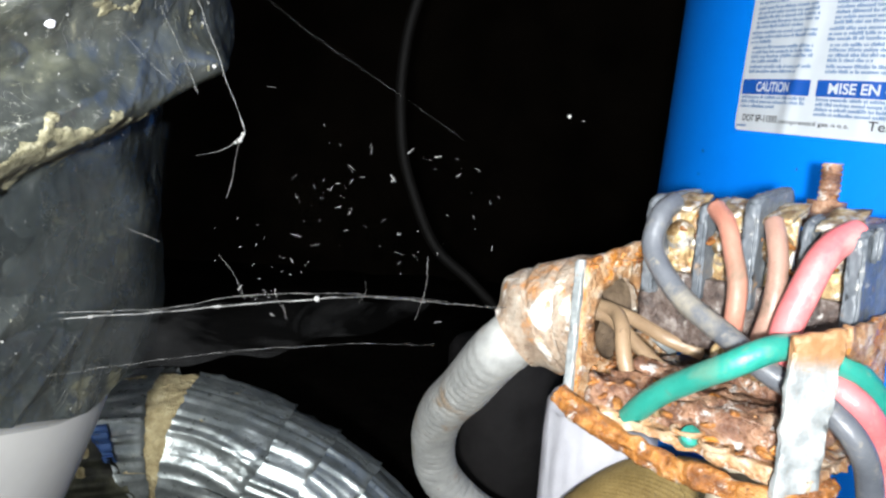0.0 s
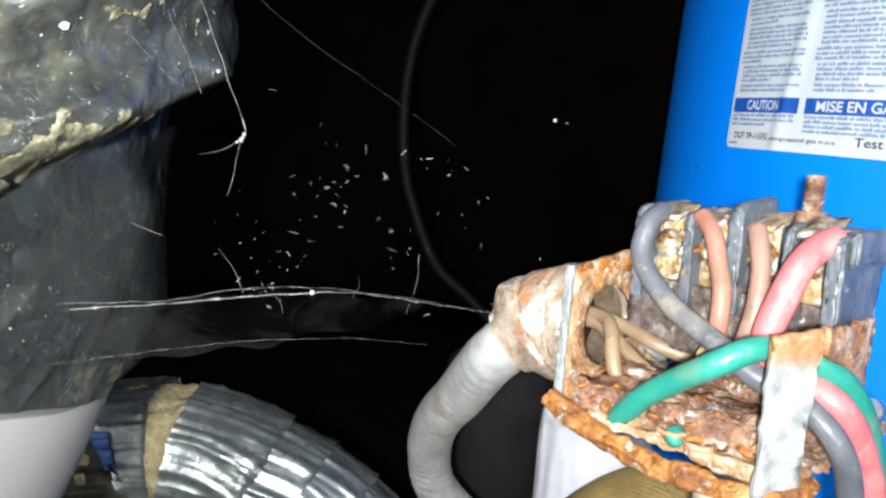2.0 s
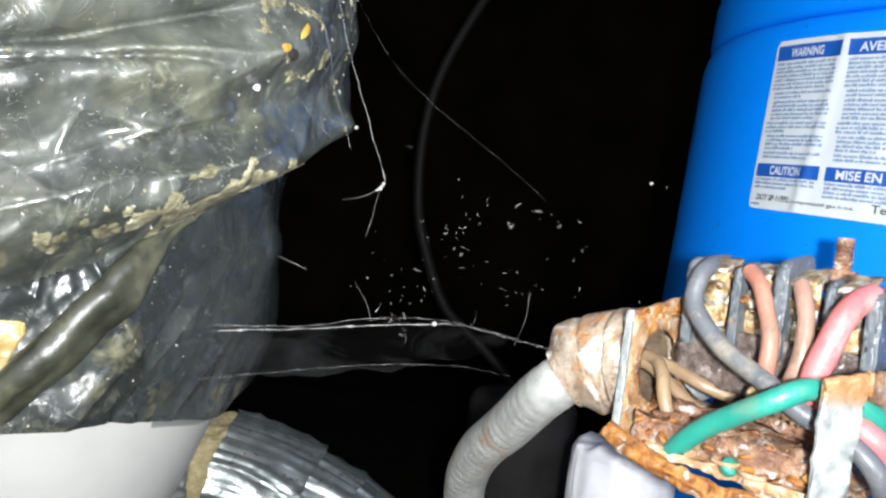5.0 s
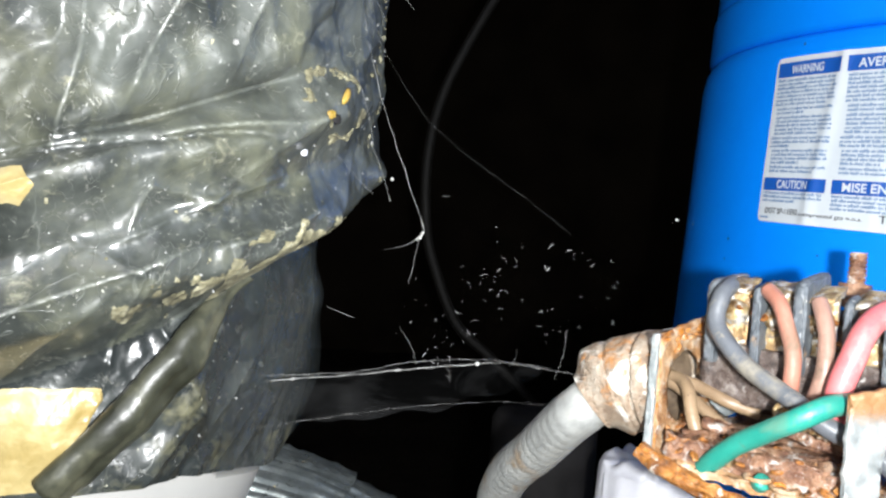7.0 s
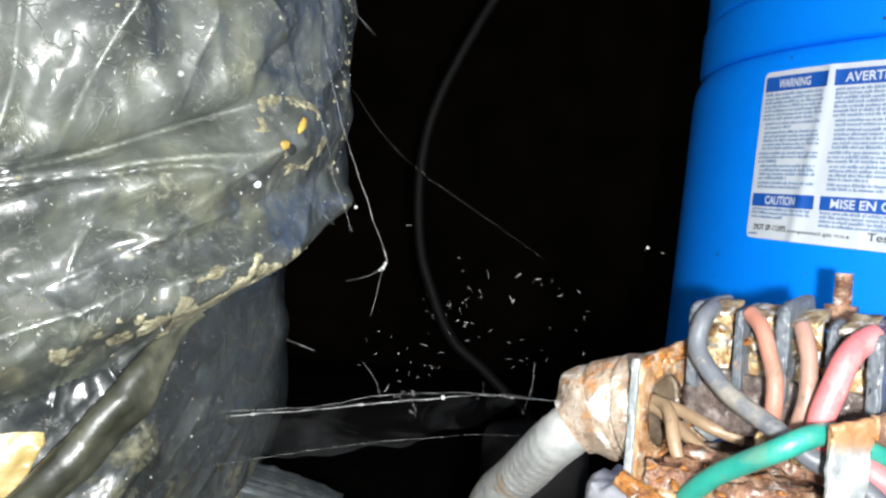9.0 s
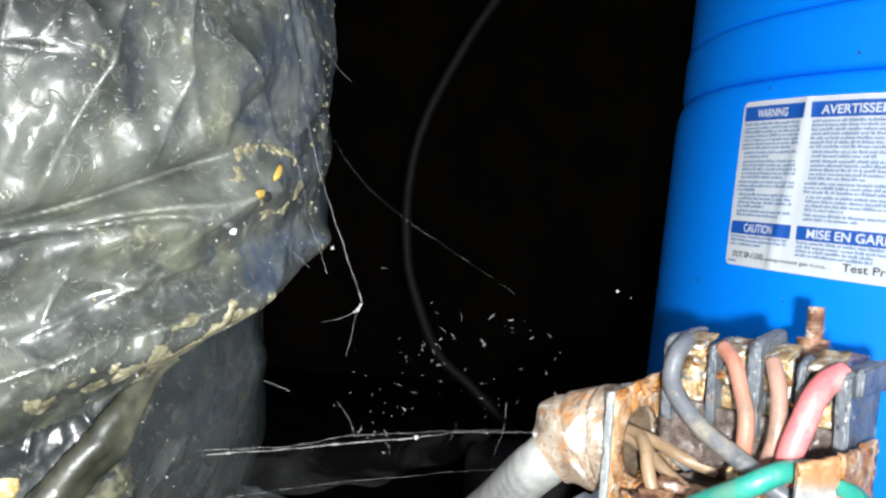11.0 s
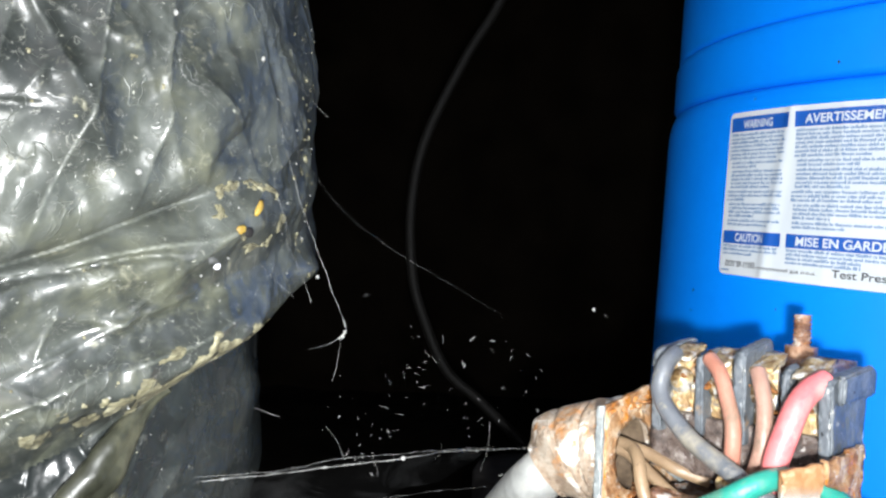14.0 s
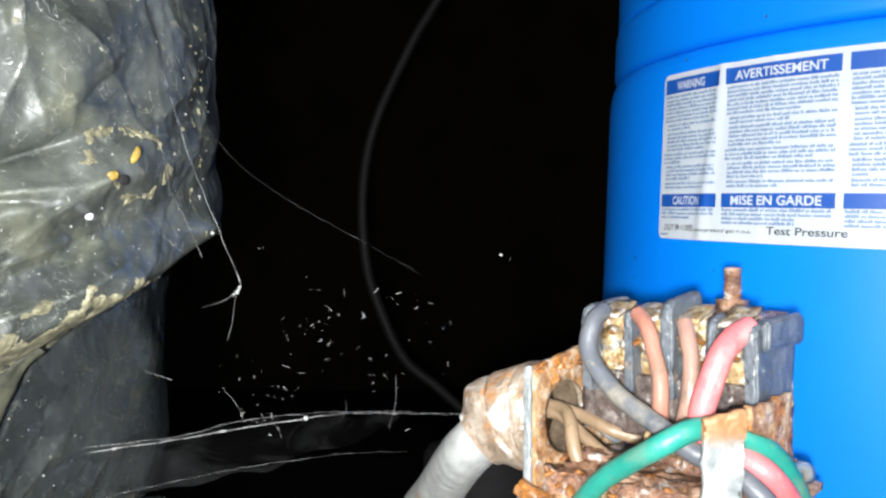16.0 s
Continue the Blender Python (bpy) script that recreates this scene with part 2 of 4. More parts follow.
scuffed(FILM, 55, 0.007, (0.14, 0.15, 0.135), 0.45, 0.0004)
scuffed(FILM, 240, 0.012, (0.22, 0.22, 0.19), 0.5, 0.0002)
glint_coat(FILM, 0.185, 0.212)
# darker copy of the film's colour, painted for the shade below the fold
FILM_SHADED = material("shade_dark_polythene", [(0.30, (0.005, 0.006, 0.006)), (0.50, (0.014, 0.0165, 0.0165)), (0.75, (0.050, 0.056, 0.052))], 40, (0.2, 0.4), bump=0.2, bump_scale=130,
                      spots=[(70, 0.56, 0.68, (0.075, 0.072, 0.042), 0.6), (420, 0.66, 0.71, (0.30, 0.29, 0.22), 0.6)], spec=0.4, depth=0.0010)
scuffed(FILM_SHADED, 60, 0.007, (0.12, 0.12, 0.10), 0.4, 0.0004)
scuffed(FILM_SHADED, 240, 0.012, (0.16, 0.16, 0.135), 0.4, 0.0002)
FILM_THIN = material("thin_smoky_polythene", [(0.3, (0.012, 0.015, 0.016)), (0.6, (0.030, 0.035, 0.035)), (0.8, (0.09, 0.10, 0.095))], 45, (0.15, 0.3), bump=0.3, bump_scale=200, alpha=0.42, spec=0.4,
                     spots=[(330, 0.68, 0.72, (0.4, 0.4, 0.33), 0.6)])


def crinkled(m, scale, strength, depth, edge=None, stretch=(1, 1, 1)):
    """Sharp crinkle lines for film or foil; proud edges paled as painted crease highlights."""
    nt = m.node_tree
    b = nt.nodes["Principled BSDF"]
    mp = nt.nodes.new("ShaderNodeMapping")
    mp.inputs["Scale"].default_value = stretch
    nt.links.new(nt.nodes.new("ShaderNodeTexCoord").outputs["Object"], mp.inputs["Vector"])
    n = nt.nodes.new("ShaderNodeTexNoise")
    n.noise_type = 'RIDGED_MULTIFRACTAL'
    n.inputs["Scale"].default_value, n.inputs["Detail"].default_value, n.inputs["Distortion"].default_value = scale, 3.0, 0.5
    nt.links.new(mp.outputs[0], n.inputs["Vector"])
    bp = nt.nodes.new("ShaderNodeBump")
    bp.inputs["Strength"].default_value, bp.inputs["Distance"].default_value = strength, depth
    nt.links.new(n.outputs["Fac"], bp.inputs["Height"])
    nt.links.new(b.inputs["Normal"].links[0].from_socket, bp.inputs["Normal"])
    nt.links.new(bp.outputs[0], b.inputs["Normal"])
    # dust-toned lightening of convex edges paints crisp crease highlights
    if edge:
        lo, hi, colour = edge
        mask = ramp_of(nt, nt.nodes.new("ShaderNodeNewGeometry").outputs["Pointiness"], [(lo, (0, 0, 0)), (hi, (1, 1, 1))])
        mul = nt.nodes.new("ShaderNodeMath")
        mul.operation = 'MULTIPLY'
        nt.links.new(mask, mul.inputs[0])
        nt.links.new(ramp_of(nt, noise_of(nt, 150, 6, 0.7), [(0.35, (0, 0, 0)), (0.6, (1, 1, 1))]), mul.inputs[1])
        mx = nt.nodes.new("ShaderNodeMix")
        mx.data_type = 'RGBA'
        nt.links.new(mul.outputs[0], mx.inputs[0])
        nt.links.new(b.inputs["Base Color"].links[0].from_socket, mx.inputs[6])
        mx.inputs[7].default_value = (*colour, 1)
        nt.links.new(mx.outputs[2], b.inputs["Base Color"])


crinkled(FILM, 60, 0.40, 0.0011, (0.52, 0.64, (0.17, 0.18, 0.15)))
crinkled(FILM, 230, 0.38, 0.0006)
crinkled(FILM_THIN, 60, 0.4, 0.0010)
crinkled(FILM_SHADED, 60, 0.45, 0.0011)
FILM_DULL = material("dull_black_polythene", [(0.3, (0.007, 0.0075, 0.005)), (0.5, (0.024, 0.025, 0.017)), (0.72, (0.085, 0.083, 0.054))], 90, (0.28, 0.5), bump=0.4, bump_scale=200, spec=0.4)
crinkled(FILM_DULL, 120, 0.4, 0.0008)
GREY_PIPE = material("pale_grey_pipe", [(0.3, (0.20, 0.20, 0.195)), (0.7, (0.28, 0.277, 0.265))], 18, (0.5, 0.6), bump=0.08, bump_scale=300)
FOAM = material("yellowed_foam", [(0.3, (0.17, 0.12, 0.035)), (0.5, (0.27, 0.215, 0.095)), (0.7, (0.36, 0.32, 0.20))], 45, (0.25, 0.5), bump=0.12, bump_scale=90)
LEAF = material("yellow_leaf_bits", [(0.3, (0.11, 0.06, 0.006)), (0.7, (0.27, 0.19, 0.03))], 300, (0.5, 0.7), bump=0.4)
DUST = material("crusted_dirt", [(0.32, (0.035, 0.031, 0.016)), (0.52, (0.125, 0.115, 0.066)), (0.72, (0.29, 0.275, 0.19))], 330, (0.6, 0.9), bump=0.8, bump_scale=1200)
FOIL = material("foil_tape", [(0.3, (0.15, 0.17, 0.168)), (0.55, (0.25, 0.275, 0.268)), (0.75, (0.44, 0.465, 0.45))], 90, (0.24, 0.42), metal=0.7, bump=0.35, bump_scale=350, spots=[(500, 0.72, 0.75, (0.08, 0.07, 0.06), 0.8)])
crinkled(FOIL, 110, 0.25, 0.0006)
FOIL_PRINT = material("blue_printed_foil", [(0.3, (0.05, 0.12, 0.32)), (0.7, (0.10, 0.2, 0.42))], 90, (0.35, 0.5), metal=0.3, bump=0.3, bump_scale=350)
FIBRE = material("yellow_glass_wool", [(0.3, (0.22, 0.17, 0.08)), (0.55, (0.42, 0.35, 0.19)), (0.75, (0.60, 0.54, 0.36))], 160, (0.8, 0.95), bump=0.9, bump_scale=700, depth=0.0015)
WHITE_WRAP = material("white_wrapped_tape", [(0.3, (0.46, 0.46, 0.50)), (0.7, (0.60, 0.60, 0.64))], 50, (0.5, 0.65), bump=0.3, bump_scale=300, spots=[(420, 0.70, 0.74, (0.12, 0.11, 0.10), 0.8)])
STRAP = material("woven_khaki_wrap", [(0.3, (0.17, 0.11, 0.03)), (0.6, (0.30, 0.21, 0.07)), (0.8, (0.42, 0.32, 0.14))], 80, (0.7, 0.85), bump=0.4, bump_scale=900)
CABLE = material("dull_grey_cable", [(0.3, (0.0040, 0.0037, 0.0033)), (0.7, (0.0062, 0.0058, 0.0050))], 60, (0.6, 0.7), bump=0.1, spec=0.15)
# near black without gloss: the unlit background is painted into this colour
BLACK = material("painted_dark_wall", [(0.3, (0.0022, 0.0018, 0.0014)), (0.7, (0.0065, 0.0050, 0.0036))], 14, (0.85, 0.95), bump=0.5, bump_scale=90, spec=0.0)
# floor colour taken near black, so the darkness is painted in
SOIL = material("painted_dark_soil", [(0.3, (0.002, 0.0017, 0.0014)), (0.7, (0.006, 0.005, 0.004))], 60, (0.8, 0.95), bump=0.8, bump_scale=300, spec=0.02, depth=0.003)
RUBBER = material("black_foam_sleeve", [(0.3, (0.008, 0.0075, 0.0075)), (0.7, (0.016, 0.015, 0.015))], 60, (0.7, 0.85), bump=0.3, bump_scale=400, spec=0.1)
SILK = material("dusty_cobweb", [(0.3, (0.12, 0.12, 0.115)), (0.7, (0.26, 0.26, 0.25))], 400, (0.6, 0.8), bump=0.1)
SILK_THREAD = material("fine_cobweb_thread", [(0.3, (0.16, 0.16, 0.155)), (0.7, (0.28, 0.28, 0.27))], 400, (0.6, 0.8), bump=0.1, alpha=0.5)
nt = SILK_THREAD.node_tree
nt.links.new(ramp_of(nt, noise_of(nt, 260, 4, 0.6, nt.nodes.new("ShaderNodeTexCoord").outputs["Object"]), [(0.38, (0.08,) * 3), (0.62, (0.62,) * 3)]), nt.nodes["Principled BSDF"].inputs["Alpha"])
SILK_FAINT = material("cobweb_gauze", [(0.3, (0.22, 0.23, 0.24)), (0.7, (0.32, 0.32, 0.32))], 400, (0.6, 0.8), bump=0.1, spec=0.0)
nt = SILK_FAINT.node_tree
co = nt.nodes.new("ShaderNodeTexCoord").outputs["Object"]
mp = nt.nodes.new("ShaderNodeMapping")
mp.inputs["Scale"].default_value = (34, 60, 120)
nt.links.new(co, mp.inputs["Vector"])
nt.links.new(ramp_of(nt, noise_of(nt, 1.0, 5, 0.65, mp.outputs[0], 0.8), [(0.38, (0.002,) * 3), (0.74, (0.030,) * 3)]), nt.nodes["Principled BSDF"].inputs["Alpha"])
STEEL_NIPPLE = material("limed_nipple", [(0.3, (0.30, 0.24, 0.16)), (0.7, (0.55, 0.49, 0.38))], 160, (0.5, 0.7), bump=0.4)


# ---- building helpers ----
def thing(name, base, label, category, group=""):
    e = new(name)
    e.location = base
    e.empty_display_size = 0.01
    bpy.context.view_layer.update()
    return tagged(e, label, category, group)


def part(name, bm, mat, parent=None, label="", smooth=True):
    me = bpy.data.meshes.new(name)
    bmesh.ops.recalc_face_normals(bm, faces=bm.faces)
    bm.to_mesh(me)
    bm.free()
    me.materials.append(mat)
    for p in me.polygons:
        p.use_smooth = smooth
    ob = new(name, me)
    if parent:
        ob.parent = parent
        pm = Matrix.Translation(parent.location) if parent.type == 'EMPTY' else Matrix.Identity(4)
        ob.matrix_parent_inverse = pm.inverted()
    if label:
        ob["label"] = label
    return ob


R2 = math.sqrt(0.5)


def W(u, v, z):
    """The switch stands turned by 45 degrees: u along its terminals, v away from them."""
    return Vector((R2 * (u + v), R2 * (v - u), z))


def sstep(a, b, x):
    t = min(1, max(0, (x - a) / (b - a)))
    return t * t * (3 - 2 * t)


def spline(pts, n=12):
    pts = [Vector(p) for p in pts]
    ext = [2 * pts[0] - pts[1], *pts, 2 * pts[-1] - pts[-2]]
    out = []
    for i in range(1, len(ext) - 2):
        a, b, c, d = ext[i - 1:i + 3]
        for k in range(n):
            t = k / n
            out.append(0.5 * (2 * b + (c - a) * t + (2 * a - 5 * b + 4 * c - d) * t * t + (3 * b - a - 3 * c + d) * t ** 3))
    return out + [pts[-1]]


def tube_into(bm, path, radius, seg=14, caps=True):
    """radius: number or f(fraction, angle, length)."""
    rings, side = [], None
    total, acc = sum((b - a).length for a, b in zip(path, path[1:])) or 1, 0.0
    for i, p in enumerate(path):
        d = (path[min(i + 1, len(path) - 1)] - path[max(i - 1, 0)]).normalized()
        if side is None:
            side = d.orthogonal().normalized()
        side = (side - d * side.dot(d)).normalized()
        up = d.cross(side)
        if i:
            acc += (p - path[i - 1]).length
        ring = []
        for k in range(seg):
            a = 2 * math.pi * k / seg
            r = radius(acc / total, a, acc) if callable(radius) else radius
            ring.append(bm.verts.new(p + r * (math.cos(a) * side + math.sin(a) * up)))
        rings.append(ring)
    for a, b in zip(rings, rings[1:]):
        for k in range(seg):
            bm.faces.new((a[k], a[(k + 1) % seg], b[(k + 1) % seg], b[k]))
    if caps:
        bm.faces.new(rings[0][::-1])
        bm.faces.new(rings[-1])
    return bm


def tube(path, radius, seg=14, caps=True):
    return tube_into(bmesh.new(), path, radius, seg, caps)


def lathe(profile, cx, cy, seg=96, wobble=None):
    bm, rings = bmesh.new(), []
    for r, z in profile:
        ring = []
        for k in range(seg):
            a = 2 * math.pi * k / seg
            rr = r + (wobble(a, z) if wobble else 0)
            ring.append(bm.verts.new((cx + rr * math.cos(a), cy + rr * math.sin(a), z)))
        rings.append(ring)
    for a, b in zip(rings, rings[1:]):
        for k in range(seg):
            bm.faces.new((a[k], a[(k + 1) % seg], b[(k + 1) % seg], b[k]))
    bm.faces.new(rings[0][::-1])
    bm.faces.new(rings[-1])
    return bm


def slab_into(bm, corners, normal, thick, bevel=0.0):
    """A plate from its outline and a direction to thicken it in."""
    n = Vector(normal).normalized() * thick
    a = [bm.verts.new(Vector(c)) for c in corners]
    b = [bm.verts.new(Vector(c) + n) for c in corners]
    bm.faces.new(a[::-1])
    bm.faces.new(b)
    k = len(a)
    for i in range(k):
        bm.faces.new((a[i], a[(i + 1) % k], b[(i + 1) % k], b[i]))
    if bevel:
        bmesh.ops.bevel(bm, geom=list(bm.edges), offset=bevel, segments=2, affect='EDGES')
    return bm


def slab(corners, normal, thick, bevel=0.0):
    return slab_into(bmesh.new(), corners, normal, thick, bevel)


def box_uv(u0, u1, v0, v1, z0, z1, bevel=0.0005):
    return slab([W(u0, v0, z0), W(u1, v0, z0), W(u1, v1, z0), W(u0, v1, z0)], (0, 0, 1), z1 - z0, bevel)


def roughen(bm, amount, scale, cuts=0):
    if cuts:
        bmesh.ops.triangulate(bm, faces=bm.faces)
        bmesh.ops.subdivide_edges(bm, edges=bm.edges, cuts=cuts, use_grid_fill=True)
    bm.normal_update()
    moves = [(v, v.normal * (noise.fractal(v.co * scale, 1.0, 2.0, 4) * amount)) for v in bm.verts]
    for v, m in moves:
        v.co += m
    return bm


def finely(bm, size, amount, scale):
    """Split long edges down to size, then roughen the faces."""
    bmesh.ops.triangulate(bm, faces=bm.faces)
    for _ in range(7):
        long = [e for e in bm.edges if e.calc_length() > size]
        if not long:
            break
        bmesh.ops.subdivide_edges(bm, edges=long, cuts=1)
        bmesh.ops.triangulate(bm, faces=[f for f in bm.faces if len(f.verts) > 3])
    return roughen(bm, amount, scale)


# ---- the pit, added round the things, with darkness painted into its surfaces ----
def wall(name, lo, hi, mat, label):
    bm = bmesh.new()
    bmesh.ops.create_cube(bm, size=1)
    for v in bm.verts:
        v.co = Vector([lo[i] + (v.co[i] + 0.5) * (hi[i] - lo[i]) for i in range(3)])
    return tagged(part(name, bm, mat, smooth=False), label, name.split("_")[0], kind="structure")


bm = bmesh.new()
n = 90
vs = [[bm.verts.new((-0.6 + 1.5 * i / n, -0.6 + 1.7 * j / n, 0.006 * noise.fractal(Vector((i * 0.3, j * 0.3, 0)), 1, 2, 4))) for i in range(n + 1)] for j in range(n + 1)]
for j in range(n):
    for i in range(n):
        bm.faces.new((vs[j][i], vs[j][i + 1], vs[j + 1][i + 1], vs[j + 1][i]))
tagged(part("floor", bm, SOIL), "added earth floor, near black with the darkness painted in", "floor", kind="structure")
# walls added to close the space; their near-black colour replaces missing light
wall("wall_back", (-0.6, 1.06, -0.05), (0.9, 1.1, 0.8), BLACK, "added near-black back wall with the darkness painted into its colour")
wall("wall_left", (-0.62, -0.6, -0.05), (-0.58, 1.1, 0.8), BLACK, "added near-black side wall with the darkness painted into its colour")
wall("wall_right", (0.88, -0.6, -0.05), (0.92, 1.1, 0.8), BLACK, "added near-black side wall with the darkness painted into its colour")
# unseen lid, added to cut the sky's light from overhead
wall("ceiling", (-0.62, -0.12, 0.8), (0.92, 1.1, 0.84), BLACK, "unseen near-black lid added to hold back the daylight")

# ---- the blue pressure tank ----
TX, TY, TR = 0.2430, 0.3124, 0.1473


LEAN_AXIS = Vector((0.0246, -0.0500, 1)).normalized()
LEAN_X = (Vector((1, 0, 0)) - LEAN_AXIS * LEAN_AXIS.x).normalized()
LEAN_M = Matrix((LEAN_X, LEAN_AXIS.cross(LEAN_X), LEAN_AXIS)).transposed()
LEAN_AT = Vector((0.102, 0.264, 0.2))


def lean(p):
    """Tilts the tank by a small lean fitted to the camera's view."""
    return LEAN_AT + LEAN_M @ (Vector(p) - LEAN_AT)


def leaned(bm):
    for v in bm.verts:
        v.co = lean(v.co)
    return bm


tank = thing("pressure_tank", (TX, TY, 0), "blue enamelled steel well pressure tank with a white warning label", "tank")
body = [(0.120, 0.010), (0.140, 0.016), (TR, 0.030)]
body += [(TR, 0.03 + 0.228 * i / 10) for i in range(1, 11)]
body += [(TR - 0.0002, 0.2625), (TR - 0.0010, 0.2670), (TR - 0.0024, 0.2704), (TR - 0.0040, 0.2722)]
part("shell", leaned(lathe(body, TX, TY, 200)), BLUE, tank)
collar = [(TR - 0.0040, 0.2724), (TR - 0.0026, 0.2732), (TR - 0.0016, 0.2750), (TR - 0.0014, 0.293), (TR - 0.0020, 0.2952), (TR - 0.0036, 0.2966)]
part("collar", leaned(lathe(collar, TX, TY, 200)), BLUE, tank)
dome = [(TR - 0.0036, 0.2968), (TR - 0.0028, 0.2974), (TR - 0.0024, 0.2990), (TR - 0.0022, 0.330), (TR - 0.0024, 0.360)]
dome += [((TR - 0.0024) * math.cos(a), 0.362 + 0.075 * math.sin(a)) for a in [radians(3 + 7 * i) for i in range(12)]]
part("dome", leaned(lathe(dome, TX, TY, 200)), BLUE, tank)


def on_tank(s, z, off):
    a = radians(196.9) + s / TR
    return lean((TX + (TR + off) * math.cos(a), TY + (TR + off) * math.sin(a), z))


def patch(s0, s1, z0, z1, off, thick=0.0, step=0.004, round_=0.0, lift=None):
    """A curved rectangle on the tank."""
    bm = bmesh.new()
    n = max(2, int((s1 - s0) / step))
    rows = []
    for i in range(n + 1):
        s = s0 + (s1 - s0) * i / n
        d = min(s - s0, s1 - s)
        cut = round_ - math.sqrt(max(0, round_ ** 2 - (round_ - d) ** 2)) if d < round_ else 0
        rows.append([bm.verts.new(on_tank(s, z0 + cut + (z1 - z0 - 2 * cut) * k / 6, off + (lift(s, k / 6) if lift else 0))) for k in range(7)])
    for a, b in zip(rows, rows[1:]):
        for k in range(6):
            bm.faces.new((a[k], b[k], b[k + 1], a[k + 1]))
    return bm


def crease(s, f):
    """Two wrinkles of the label that stand off the tank."""
    c1 = 0.0225 + 0.0085 * f
    c2 = 0.0470 + 0.004 * f
    return 0.0009 * math.exp(-((s - c1) / 0.0024) ** 2) + 0.0003 * math.exp(-((s - c2) / 0.0022) ** 2)


def lettering(text, s, z, height, off, width=None):
    """Raised print, bent round the tank. s, z: left end of the base line."""
    cu = bpy.data.curves.new("text", 'FONT')
    cu.body, cu.size, cu.offset = text, height / 0.72, height * (0.032 if text.isupper() else 0.016)
    ob = bpy.data.objects.new("text", cu)
    scene.collection.objects.link(ob)
    bpy.context.view_layer.update()
    me = bpy.data.meshes.new_from_object(ob.evaluated_get(bpy.context.evaluated_depsgraph_get()))
    bpy.data.objects.remove(ob)
    bm = bmesh.new()
    bm.from_mesh(me)
    bpy.data.meshes.remove(me)
    span = max(v.co.x for v in bm.verts)
    k = width / span if width else 1
    for v in bm.verts:
        q = s + v.co.x * k
        v.co = on_tank(q, z + v.co.y, off + crease(q, (z + v.co.y - 0.1995) / 0.0637))
    return bm


LZ0, LZ1 = 0.1995, 0.2632
label = part("warning_label", patch(0, 0.112, LZ0, LZ1, 0.0003, step=0.0006, round_=0.0022, lift=crease), PAPER, tank, "white paper warning label printed in blue")
PANELS = [(0.0012, 0.0298, "WARNING", "CAUTION"), (0.0322, 0.0722, "AVERTISSEMENT", "MISE EN GARDE"), (0.0746, 0.1105, "", "")]


def print_block(name, bm, mat, lab=""):
    return part(name, bm, mat, label, lab, smooth=False)


def lifted(s0, s1, z0, z1, off, step=0.0008):
    return patch(s0, s1, z0, z1, off, step=step, lift=lambda s, f: crease(s, ((z0 + (z1 - z0) * f) - LZ0) / (LZ1 - LZ0)))


rng = random.Random(5)
PARAGRAPHS = [(7, False), (2, True), (5, True), (3, False), (4, True), (2, True), (4, True)]
for s0, s1, head, second in PANELS:
    print_block("heading_bar", lifted(s0, s1, 0.2556, 0.2612, 0.00045), INK_BLUE, "blue heading bar")
    print_block("heading_bar", lifted(s0, s1, 0.2118, 0.2168, 0.00045), INK_BLUE, "blue heading bar")
    for word, z in ((head, 0.2567), (second, 0.2128)):
        if word:
            wide = (s1 - s0) * (0.5 if len(word) < 9 else 0.8)
            print_block("heading_lettering", lettering(word, (s0 + s1) / 2 - wide / 2, z, 0.0032, 0.0008, wide), PAPER, "white printed heading " + word)
    bm = bmesh.new()

    def print_row(left, right, z):
        """One row of letter-sized marks, broken into words."""
        q = left
        while q < right:
            for _ in range(rng.randint(2, 9)):
                w = rng.uniform(0.00034, 0.00066)
                if q + w > right:
                    break
                h = 0.00078 if rng.random() < 0.68 else 0.00112
                f = (z - LZ0) / (LZ1 - LZ0)
                bm.faces.new([bm.verts.new(on_tank(a, b, 0.0006 + crease(a, f))) for a, b in ((q, z), (q + w, z), (q + w, z + h), (q, z + h))])
                q += w + 0.00013
            q += 0.00042

    z = 0.2538
    for rows, indent in PARAGRAPHS:
        for k in range(rows):
            if z < 0.2183:
                break
            end = s1 - 0.0006 if k < rows - 1 else s0 + (s1 - s0) * rng.uniform(0.2, 0.85)
            print_row(s0 + (0.0008 if not indent else 0.0020), end, z)
            z -= 0.00152
        z -= 0.0003
    for k in range(3 if second == "CAUTION" else 4):
        print_row(s0 + 0.0006, s1 - (0.0006 if k < 2 else 0.012), 0.2104 - 0.00150 * k)
    print_block("fine_print", bm, INK_GREY, "rows of blue-grey fine print too small to read")
print_block("lettering", lettering("DOT SP-11592", 0.0042, 0.2029, 0.0022, 0.0009, 0.0158), INK_BLACK, "black print DOT SP-11592")
print_block("lettering", lettering("compressed gas n.o.s.", 0.0205, 0.2028, 0.0014, 0.0007, 0.0245), INK_BLACK, "black print compressed gas n.o.s.")
print_block("lettering", lettering("Test Pressure", 0.0505, 0.2027, 0.0028, 0.0009, 0.0260), INK_BLACK, "black print Test Pressure")
print_block("fine_print", lifted(0.0014, 0.0060, 0.2009, 0.2016, 0.0005), INK_GREY)

for sv, z, w in ((0.012, 0.2672, 0.0007), (-0.018, 0.190, 0.0009), (-0.0185, 0.1815, 0.0006), (0.030, 0.1885, 0.0006), (0.046, 0.2765, 0.0008)):
    part("paint_chip", patch(sv, sv + w, z, z + w * 1.4, 0.00025, step=w / 4, round_=w * 0.45), INK_BLACK, tank)

